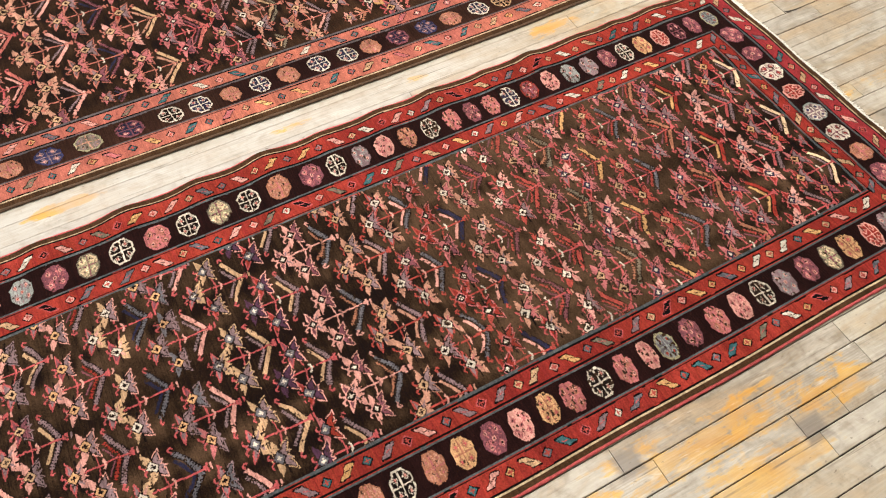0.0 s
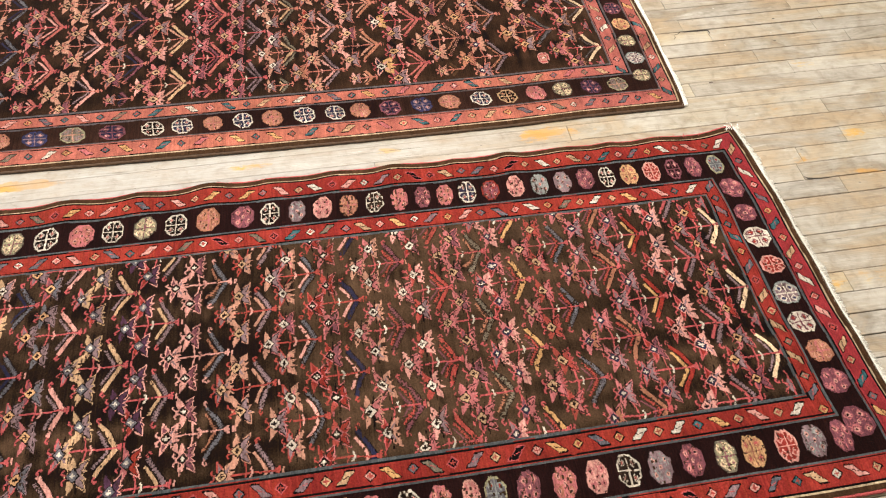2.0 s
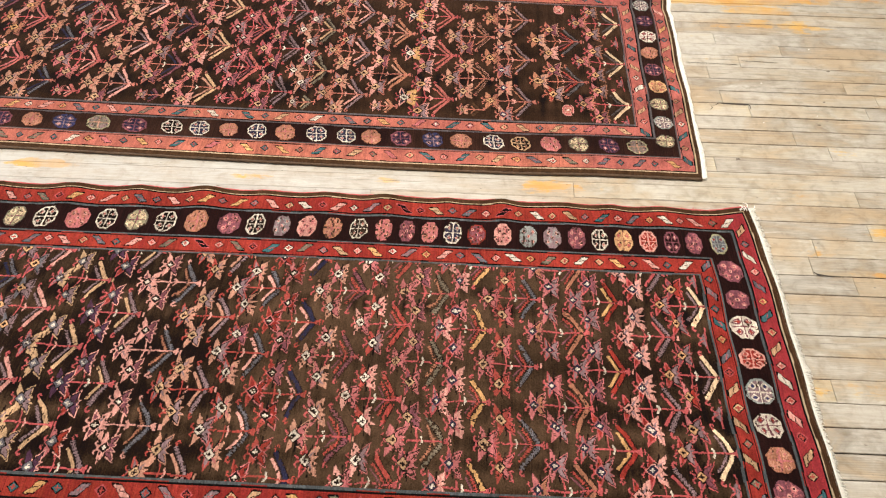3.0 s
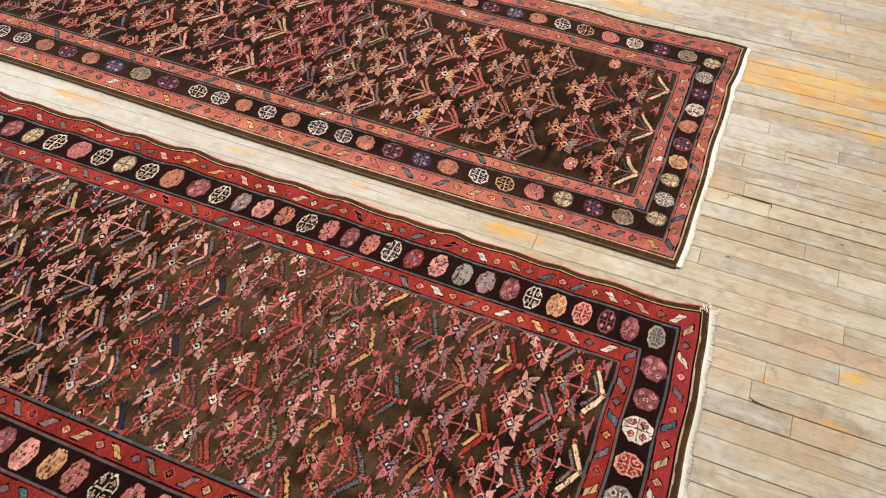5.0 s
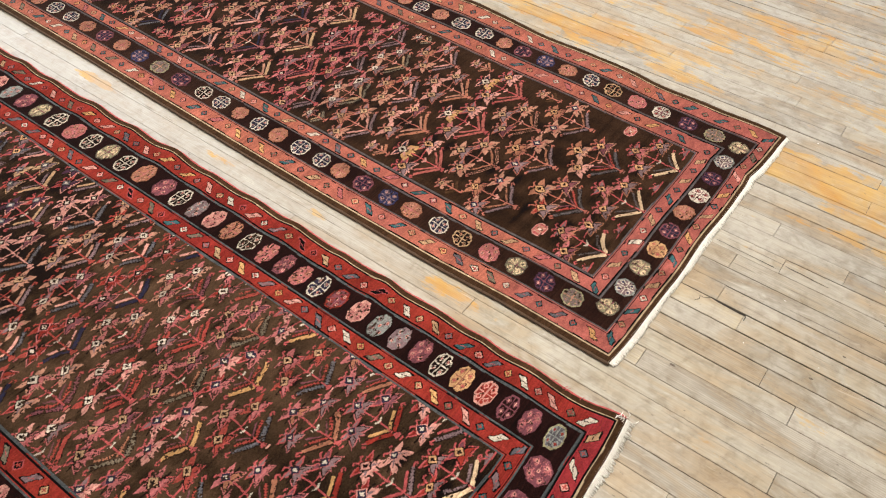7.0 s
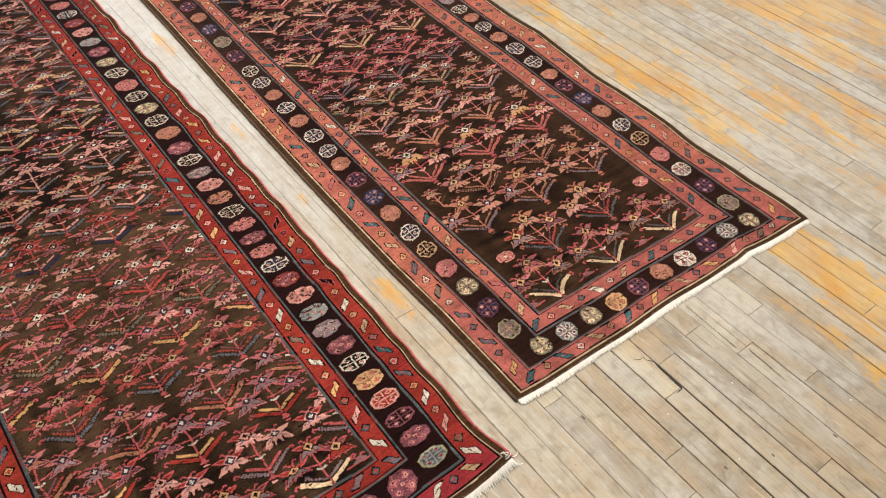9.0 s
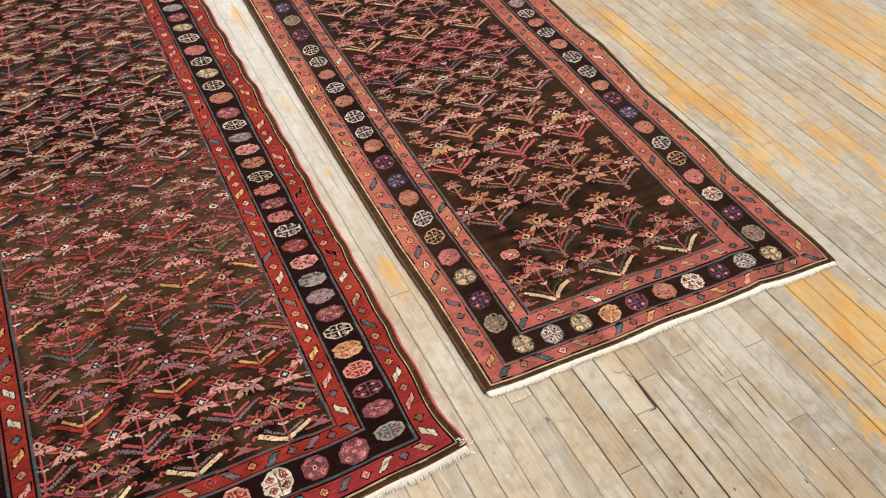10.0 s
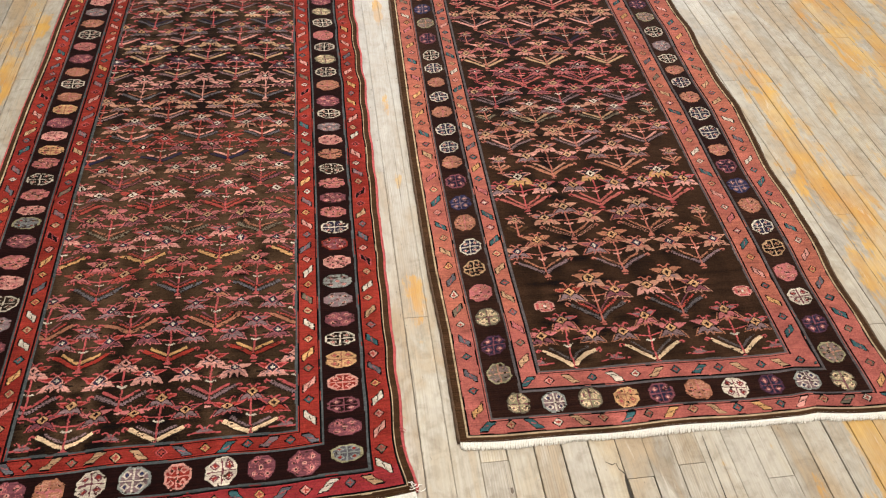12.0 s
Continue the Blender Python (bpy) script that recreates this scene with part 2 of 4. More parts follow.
def pile_material(name):
    """Knotted wool: the dyes come from the weave, the knots from a fine relief."""
    m, nt, b = material(name)
    pos = node(nt, "ShaderNodeNewGeometry").outputs["Position"]
    dye = node(nt, "ShaderNodeAttribute", attribute_name="dye").outputs["Color"]
    fluff = noise_at(nt, pos, 420.0, 2, 0.6)
    worn = noise_at(nt, pos, 16.0, 4, 0.6)
    col = mix(nt, 0.5, dye, ramp(nt, fluff, [(0.25, 0.45), (0.75, 1.35)]), "MULTIPLY")
    col = mix(nt, 0.55, col, ramp(nt, worn, [(0.3, 0.66), (0.7, 1.24)]), "MULTIPLY")
    tufts = noise_at(nt, node(nt, "ShaderNodeVectorMath", {0: pos, 1: (1.0, 0.35, 1.0)}, operation="MULTIPLY").outputs[0], 95.0, 3, 0.6)
    col = mix(nt, 0.5, col, ramp(nt, tufts, [(0.3, 0.62), (0.7, 1.32)]), "MULTIPLY")
    nt.links.new(col, b.inputs["Base Color"])
    b.inputs["Roughness"].default_value = 0.85
    b.inputs["Specular IOR Level"].default_value = 0.02
    b.inputs["Sheen Weight"].default_value = 0.025
    b.inputs["Sheen Tint"].default_value = (1.0, 0.86, 0.80, 1)
    b.inputs["Sheen Roughness"].default_value = 0.4
    rows = node(nt, "ShaderNodeTexWave", {"Vector": pos, "Scale": 55.0, "Distortion": 1.0, "Detail": 1.0, "Detail Scale": 2.0}, wave_type="BANDS", bands_direction="X").outputs[1]
    high = maths(nt, "ADD", maths(nt, "MULTIPLY", rows, 0.25), fluff)
    nt.links.new(node(nt, "ShaderNodeBump", {"Strength": 0.6, "Distance": 0.0015, "Height": high}).outputs[0], b.inputs["Normal"])
    return m


BOARD = board_material("worn_strip_board", False)
BOARD_REST = board_material("worn_strip_boards_joined", True)
PILE = pile_material("knotted_wool")
GAP_DARK = plain_material("dirt_in_joints", (0.03, 0.024, 0.018), 0.95)
KNOT_DARK = plain_material("dark_wood_knot", (0.10, 0.078, 0.058), 0.8)
PLASTER = plain_material("white_wall_paint", (0.74, 0.72, 0.68), 0.8, 0.04, 3.0)
CEILING = plain_material("ceiling_paint", (0.78, 0.77, 0.74), 0.85, 0.03, 3.0)
TRIM = plain_material("painted_wood_trim", (0.7, 0.69, 0.66), 0.45, 0.04)
COTTON = plain_material("undyed_cotton", (0.84, 0.82, 0.76), 0.9, 0.16, 260.0, 0.6)
BROWN_WOOL = plain_material("brown_wool_overcast", (0.075, 0.042, 0.022), 0.95, 0.3, 130.0, 0.8)
RED_WOOL = plain_material("red_wool_overcast", (0.42, 0.07, 0.07), 0.95, 0.3, 130.0, 0.8)


# ---- helpers for parts ----
def part(name, bm, mat, parent=None, label="", smooth=False):
    me = bpy.data.meshes.new(name)
    bm.to_mesh(me)
    bm.free()
    me.materials.append(mat)
    if smooth:
        me.shade_smooth()
    ob = new(name, me)
    ob.parent = parent
    return tagged(ob, label)


def box(bm, x0, x1, y0, y1, z0, z1):
    m = Matrix.LocRotScale(((x0 + x1) / 2, (y0 + y1) / 2, (z0 + z1) / 2), None, (x1 - x0, y1 - y0, z1 - z0))
    return bmesh.ops.create_cube(bm, size=1, matrix=m)["verts"]


def boxes(name, mat, parent, *dims, bevel=0.0, label=""):
    bm = bmesh.new()
    for d in dims:
        box(bm, *d)
    if bevel:
        bmesh.ops.bevel(bm, geom=bm.edges[:], offset=bevel, segments=2, affect="EDGES")
    return part(name, bm, mat, parent, label)


# ---- the room ----
def build_room():
    t = 0.2
    y0, y1, z0, z1 = WIN_W
    west = boxes("wall_west", PLASTER, None, (WEST - t, WEST, SOUTH - t, y0, 0, HIGH), (WEST - t, WEST, y1, NORTH + t, 0, HIGH), (WEST - t, WEST, y0, y1, 0, z0), (WEST - t, WEST, y0, y1, z1, HIGH))
    x0, x1, a0, a1 = WIN_N
    north = boxes("wall_north", PLASTER, None, (WEST, x0, NORTH, NORTH + t, 0, HIGH), (x1, EAST, NORTH, NORTH + t, 0, HIGH), (x0, x1, NORTH, NORTH + t, 0, a0), (x0, x1, NORTH, NORTH + t, a1, HIGH))
    south = boxes("wall_south", PLASTER, None, (WEST, EAST, SOUTH - t, SOUTH, 0, HIGH))
    east = boxes("wall_east", PLASTER, None, (EAST, EAST + t, SOUTH - t, NORTH + t, 0, HIGH))
    top = boxes("ceiling", CEILING, None, (WEST - t, EAST + t, SOUTH - t, NORTH + t, HIGH, HIGH + 0.15))
    for ob, label in ((west, "plain white plastered wall with a window"), (north, "plain white plastered wall with a window"), (south, "plain white plastered wall"), (east, "plain white plastered wall"), (top, "plain white painted ceiling")):
        tagged(ob, label, "wall" if "wall" in ob.name else "ceiling", kind="structure")
    for k, wide in ((1, "w"), (2, "n")):
        win = new("window_%d" % k)
        tagged(win, "white painted window with daylight behind it", "window", kind="structure")
        if wide == "w":
            f = lambda u0, u1, v0, v1, d0, d1: (WEST - d1, WEST - d0, u0, u1, v0, v1)
            u0, u1, v0, v1 = WIN_W
        else:
            f = lambda u0, u1, v0, v1, d0, d1: (u0, u1, NORTH + d0, NORTH + d1, v0, v1)
            u0, u1, v0, v1 = WIN_N
        e = 0.002
        boxes("window_frame", TRIM, win, f(u0 + e, u0 + 0.06, v0 + e, v1 - e, 0.09, 0.15), f(u1 - 0.06, u1 - e, v0 + e, v1 - e, 0.09, 0.15), f(u0 + 0.06, u1 - 0.06, v0 + e, v0 + 0.06, 0.09, 0.15), f(u0 + 0.06, u1 - 0.06, v1 - 0.06, v1 - e, 0.09, 0.15), f((u0 + u1) / 2 - 0.03, (u0 + u1) / 2 + 0.03, v0 + 0.06, v1 - 0.06, 0.09, 0.15))
    fixture = new("ceiling_light")
    fixture.location = (-0.8, 0.3, HIGH)
    tagged(fixture, "white ceiling light box with warm light", "ceiling light")
    boxes("housing", TRIM, fixture, (-1.25, 1.25, -0.65, 0.65, -0.095, -0.002), bevel=0.008)


build_room()


# ---- the floor of narrow hardwood strips ----
LEAN_FLOOR = 0.008    # how far the boards run off the x axis, radians


def unit_board(gap, chamfer):
    """A board 1 m long, chamfered on top, to be scaled in length."""
    w, c, d = STRIP / 2 - gap, chamfer, 0.016
    ring = [(-w, -d), (w, -d), (w, -c), (w - c, 0), (-w + c, 0), (-w, -c)]
    verts = [(x, y, z) for x in (-0.5, 0.5) for y, z in ring]
    faces = [(0, 1, 2, 3, 4, 5), (11, 10, 9, 8, 7, 6)] + [(i, i + 6, (i + 1) % 6 + 6, (i + 1) % 6) for i in range(6)]
    me = bpy.data.meshes.new("board")
    me.from_pydata(verts, [], faces)
    me.materials.append(BOARD)
    return me, verts, faces


# ends of boards that can be told apart: row of boards, places along it
BOARD_ENDS = {41: (-0.62, -0.508), 43: (-0.979,), 57: (0.294,), 58: (0.204,), 59: (0.227,), 60: (0.378,), 61: (-0.879,), 62: (-0.352, 0.381), 64: (0.036, 0.62), 65: (0.358,), 66: (0.275,), 68: (0.175,), 69: (0.104,), 70: (0.478,), 71: (0.086,),
              72: (0.191,), 73: (0.330,), 74: (0.135,), 84: (-0.432,), 85: (-0.747,), 89: (-0.611,), 93: (-0.781,)}


def board_cuts(row, rng):
    """Where the boards of one row end."""
    known = BOARD_ENDS.get(row, ())
    cuts, x = [], WEST + 0.02
    while x < EAST - 0.25:
        x += rng.choice((0.35, 0.45, 0.6, 0.75, 0.9, 1.1)) * rng.uniform(0.85, 1.15)
        plain = 55 < row < 76 and -0.06 < x < 0.5 or row in (61, 62, 63) and -1.9 < x < 0.1
        if x < EAST - 0.22 and not plain and all(abs(x - k) > 0.3 for k in known):
            cuts.append(x)
    return [WEST + 0.02] + sorted(cuts + list(known)) + [EAST - 0.02]


def build_floor():
    floor = new("floor")
    tagged(floor, "worn narrow hardwood strip floor, grey with amber varnish patches", "floor", kind="structure")
    bm = bmesh.new()
    box(bm, WEST, EAST, SOUTH, NORTH, -0.06, -0.013)
    part("subfloor", bm, GAP_DARK, floor)
    tight, uv, uf = unit_board(0.0002, 0.0005)
    open_, uv, uf = unit_board(0.0014, 0.0010)
    worn, uv, uf = unit_board(0.0007, 0.0014)
    rng = random.Random(11)
    turn = Matrix.Rotation(LEAN_FLOOR, 4, "Z")
    joined_v, joined_f, made = [], [], 0
    rows = int((NORTH - SOUTH) / STRIP)
    for r in range(rows + 1):
        y = SOUTH + STRIP * (r + 0.5) + FLOOR_PHASE
        if y > NORTH - STRIP / 2:
            continue
        cuts = board_cuts(r, rng)
        for x, x_end in zip(cuts, cuts[1:]):
            run = x_end - x
            cx, drop = x + run / 2, rng.uniform(-0.0007, 0.0)
            near = -2.5 < cx < 1.1 and -1.25 < y < 2.3
            hidden = cx + run / 2 < -0.05 and (-0.80 < y < 0.05 or 0.3 < y < 1.15)
            m = turn @ Matrix.LocRotScale((cx, y, drop), Euler((rng.uniform(-0.004, 0.004), 0, 0)), (run - 0.0012, rng.choice((1, 1, 1, 0.996, 0.985)), 1))
            if near and not hidden:
                ob = new("board", tight if r in (61, 62, 63) else rng.choice((tight, tight, worn, worn, open_)))
                ob.matrix_world = m
                ob.parent = floor
                made += 1
            else:
                k = len(joined_v)
                joined_v += [tuple(m @ Vector(v)) for v in uv]
                joined_f += [tuple(i + k for i in f) for f in uf]
    for name, line in (("crack", ((0.058, 0.518, 0.0008), (0.066, 0.530, 0.0022), (0.063, 0.539, 0.0012), (0.076, 0.541, 0.0018), (0.088, 0.551, 0.0026), (0.100, 0.5495, 0.0055), (0.130, 0.5490, 0.0065), (0.160, 0.5485, 0.0080), (0.172, 0.5480, 0.0050), (0.175, 0.5440, 0.0030), (0.175, 0.5300, 0.0015))),
                       ("crack", ((0.205, -0.066, 0.001), (0.213, -0.0735, 0.006), (0.240, -0.0775, 0.004), (0.275, -0.0778, 0.001))),
                       ("crack", ((0.192, 0.7580, 0.001), (0.203, 0.7560, 0.0022), (0.232, 0.7560, 0.002), (0.262, 0.7540, 0.002), (0.30, 0.7530, 0.001))),
                       ("crack", ((0.02, 0.7385, 0.001), (0.06, 0.7380, 0.0016), (0.12, 0.7370, 0.0012), (0.165, 0.7360, 0.0024), (0.175, 0.7350, 0.001))),
                       ("crack", ((-0.55, 1.86, 0.001), (-0.47, 1.861, 0.003), (-0.36, 1.863, 0.0025), (-0.30, 1.864, 0.001)))):
        bm = bmesh.new()
        rows_ = []
        for k, (x, y, wide) in enumerate(line):
            a, b = line[max(0, k - 1)], line[min(len(line) - 1, k + 1)]
            d = Vector((b[0] - a[0], b[1] - a[1], 0)).normalized()
            n = Vector((-d.y, d.x, 0)) * wide / 2
            rows_.append([bm.verts.new(Vector((x, y, 0.0006)) + n), bm.verts.new(Vector((x, y, 0.0006)) - n)])
        for r0, r1 in zip(rows_, rows_[1:]):
            bm.faces.new((r0[0], r0[1], r1[1], r1[0]))
        bmesh.ops.recalc_face_normals(bm, faces=bm.faces[:])
        part(name, bm, GAP_DARK, floor, "dark splintered crack in a board")
    for x, y, r in ((0.230, 0.650, 0.0026), (0.414, 0.828, 0.0030), (0.200, 0.472, 0.0022), (-0.008, 1.134, 0.0028), (0.093, 1.278, 0.0030), (0.36, 0.51, 0.0018)):
        bm = bmesh.new()
        bmesh.ops.create_icosphere(bm, subdivisions=1, radius=r, matrix=Matrix.LocRotScale((x, y, 0.0004), Euler((0, 0, x * 40)), (1.0, 0.62, 0.25)))
        part("paint_speck", bm, TRIM, floor, "white paint speck")
    for x, y, r in ((0.099, 0.318, 0.0055), (0.446, 0.721, 0.0045), (0.356, 0.472, 0.0040), (0.396, 0.575, 0.0035)):
        bm = bmesh.new()
        bmesh.ops.create_icosphere(bm, subdivisions=1, radius=r, matrix=Matrix.LocRotScale((x, y, -0.0003), None, (1.5, 0.7, 0.16)))
        part("wood_knot", bm, KNOT_DARK, floor, "small dark knot in a board")
    rest = bpy.data.meshes.new("boards_beyond")
    rest.from_pydata(joined_v, [], joined_f)
    rest.materials.append(BOARD_REST)
    ob = new("boards_beyond", rest)
    ob.parent = floor
    tagged(ob, kind="stuff")


# ---- rugs, knot by knot ----
DYES = {
    "r": (0.1980, 0.0222, 0.0168), "s": (0.2850, 0.0930, 0.0620), "d": (0.0066, 0.0031, 0.0019), "m": (0.0105, 0.0036, 0.0034), "M": (0.0220, 0.0096, 0.0066), "O": (0.3021, 0.1039, 0.0784), "B": (0.0210, 0.0230, 0.0620),
    "k": (0.0045, 0.0026, 0.0024), "w": (0.4200, 0.3675, 0.3045), "c": (0.3400, 0.2150, 0.1250), "y": (0.4000, 0.2250, 0.0950), "o": (0.2520, 0.1062, 0.0648), "p": (0.3066, 0.0966, 0.0987), "P": (0.4253, 0.2048, 0.1733),
    "l": (0.1280, 0.0430, 0.0550), "g": (0.1569, 0.1039, 0.1113), "b": (0.0850, 0.0810, 0.0920), "t": (0.0315, 0.0810, 0.0900), "n": (0.0130, 0.0130, 0.0300),
}
DYES.update({
    "e": (0.1150, 0.0960, 0.0700), "v": (0.0480, 0.0200, 0.0380), "x": (0.0420, 0.0210, 0.0105), "R": (0.2400, 0.0420, 0.0340), "a": (0.3150, 0.1575, 0.1113), "T": (0.1800, 0.1900, 0.1800), "z": (0.0290, 0.0140, 0.0080),
    # D is no dye lot: red darkened to paint ripple shade and pile sheen
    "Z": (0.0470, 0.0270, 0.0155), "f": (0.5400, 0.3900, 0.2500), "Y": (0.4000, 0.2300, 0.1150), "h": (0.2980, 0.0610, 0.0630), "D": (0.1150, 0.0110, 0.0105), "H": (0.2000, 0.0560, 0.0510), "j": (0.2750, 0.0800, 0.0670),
    "J": (0.3300, 0.2500, 0.1600), "E": (0.2100, 0.1900, 0.1150), "I": (0.2000, 0.0220, 0.0290), "i": (0.2430, 0.0378, 0.0198), "q": (0.0600, 0.0660, 0.0690), "u": (0.0700, 0.0600, 0.0620),
})
DYE_CODES = "".join(DYES)
KNOT = 0.0021


class Weave:
    """A grid of knots: for each knot its dye and the part of the rug that it belongs to. s runs in from the end, w across."""

    def __init__(self, length, width):
        self.nl, self.nw = int(length / KNOT), int(width / KNOT)
        self.s = (np.arange(self.nl) + 0.5) * KNOT
        self.w = (np.arange(self.nw) + 0.5) * KNOT
        self.dye = np.full((self.nl, self.nw), DYE_CODES.index("d"))
        self.part = np.zeros((self.nl, self.nw), int)
        self.names = ["edge_band"]
        self.layer = 0
        rng = np.random.RandomState(self.nl + self.nw)

        def soft(n, width):
            walk_ = np.convolve(rng.normal(0, 1, n + 6 * width), np.hanning(width), "valid")[:n]
            return walk_ / walk_.std()
        # rows and columns wander a little, as they do in hand work
        self.ds = 0.0012 * soft(self.nw, 30)[None, :] + 0.0009 * soft(self.nl, 14)[:, None] * soft(self.nw, 50)[None, :]
        self.jit = 0.0003 * rng.normal(0, 1, (self.nl, 1))
        self.dw = 0.0010 * soft(self.nl, 24)[:, None] + 0.0010 * soft(self.nl, 60)[:, None] * soft(self.nw, 40)[None, :]

    def begin(self, name):
        self.names.append(name)
        self.layer = len(self.names) - 1

    def window(self, s, w, reach):
        i0, i1 = max(0, int((s - reach) / KNOT)), min(self.nl, int((s + reach) / KNOT) + 1)
        j0, j1 = max(0, int((w - reach) / KNOT)), min(self.nw, int((w + reach) / KNOT) + 1)
        sl = (slice(i0, max(i0, i1)), slice(j0, max(j0, j1)))
        return sl, self.s[sl[0]][:, None] + self.ds[sl] - s, self.w[sl[1]][None, :] + self.dw[sl] + self.jit[sl[0]] - w

    def put(self, sl, mask, key, only=None):
        if only is not None:
            mask = mask & only[sl]
        self.dye[sl][mask] = DYE_CODES.index(key)
        self.part[sl][mask] = self.layer


MEDALLION_DYES = {
    "w": "kwPw", "N": "nwPw", "b": "kcoc", "K": "nlPl", "X": "rPRP", "W": "wlrw", "D": "mlPl", "A": "YohY", "t": "bTrE", "V": "nlPv", "B": "BgPB", "Q": "gwBT",
    "P": "PprP", "p": "polp", "o": "oapo", "l": "lpPl", "g": "gTlg", "T": "TgpT", "c": "Efle", "G": "egaE", "r": "lrkr",
}


def medallion(wv, s, w, hs, hw, kind, along):
    """An octagon with a figure in it. hs, hw: its half sizes along s and w."""
    wv.begin("medallion")
    sl, a, b = wv.window(s, w, max(hs, hw) + 0.006)
    A, B = np.abs(a) / hs, np.abs(b) / hw
    octa = np.maximum(np.maximum(A, B), (A + B) * 0.70)
    grit = np.random.RandomState(int(s * 9000 + w * 700) % 99991).rand(*octa.shape)
    if not along:
        A, B, hs, hw, a, b = B, A, hw, hs, b, a
    line = 0.0016
    cross = (np.abs(a) < line) | (np.abs(b) < line)
    quarter = np.abs(A - 0.46) + np.abs(B - 0.46)
    petal = np.abs(quarter - 0.25) < 0.072
    heart = quarter < 0.15
    dots = (np.hypot(A - 0.5, B - 0.45) < 0.15) | (np.hypot(A, B) < 0.15)
    pips = (np.hypot(A - 0.5, B - 0.45) < 0.07) | (np.hypot(A, B) < 0.07)
    base, fig, tip, edge = MEDALLION_DYES[kind]
    inside = octa < 1.0
    wv.put(sl, inside, edge)
    if kind in "wNbKXWDAtVBQ":
        wv.put(sl, octa < (0.87 if kind in "wNb" else 0.83), base)
        wv.put(sl, cross & (octa < 0.9), fig)
        if kind in "wNb":
            petal = (np.abs(quarter - 0.25) < 0.045) & (grit < 0.7)
        wv.put(sl, petal & (octa < 0.86), fig)
        wv.put(sl, heart & (octa < 0.86), tip)
        if kind in "wN":
            wv.put(sl, (quarter < 0.07), "R")
    else:
        wv.put(sl, octa < 0.86, base)
        wv.put(sl, (octa < 0.9) & (a * b > 0) & (grit < 0.30), fig)
        wv.put(sl, petal & (octa < 0.88) & (grit < 0.8), fig)
        if kind in "lgrpPT":
            wv.put(sl, dots & inside, "P" if kind != "P" else "p")
            wv.put(sl, pips & inside, "k" if kind != "T" else "r")
        else:
            wv.put(sl, cross & (octa < 0.9) & (grit < 0.85), tip)
            wv.put(sl, pips & inside, tip)


def guard_flower(wv, s, w, key, kind, along, flip, only=None):
    """Small figures of the guard borders: a leaning leaf or a little diamond flower."""
    sl, a, b = wv.window(s, w, 0.03)
    if not along:
        a, b = b, a
    a, b = a * flip / 1.12, b / 1.12
    rim = "k" if key not in "kn" else "h"
    if kind == 0:
        lean = a - b * 0.80
        body = np.maximum(np.abs(lean) * 1.45, np.abs(b) * 0.98)
        hook = np.maximum(np.abs(lean - np.sign(b) * 0.0058) * 1.9, np.abs(np.abs(b) - 0.0070) * 2.6)
        wv.put(sl, (body < 0.0125) | (hook < 0.0095), rim, only)
        wv.put(sl, (body < 0.0098) | (hook < 0.0066), key, only)
        wv.put(sl, (np.abs(b - lean * 0.4) < 0.0011) & (np.abs(lean) < 0.0046), rim if key in "Pwcy" else "h", only)
    else:
        dia = np.abs(a) + np.abs(b)
        wv.put(sl, dia < 0.0114, rim, only)
        wv.put(sl, dia < 0.0086, key, only)
        wv.put(sl, (np.abs(a) < 0.0013) & (np.abs(b) < 0.0052) | (np.abs(b) < 0.0013) & (np.abs(a) < 0.0052), "R" if key not in "rph" else "w", only)


def petal_of(a, b, a1, b1, half):
    """Knots inside a pointed petal that runs from the middle to (a1, b1)."""
    n = math.hypot(a1, b1)
    t, d = (a * a1 + b * b1) / n / n, np.abs(a * b1 - b * a1) / n
    return (t > 0) & (t < 1) & (d < half * np.clip(np.minimum(0.35 + 1.9 * t, 2.05 * (1 - t)), 0, 1))


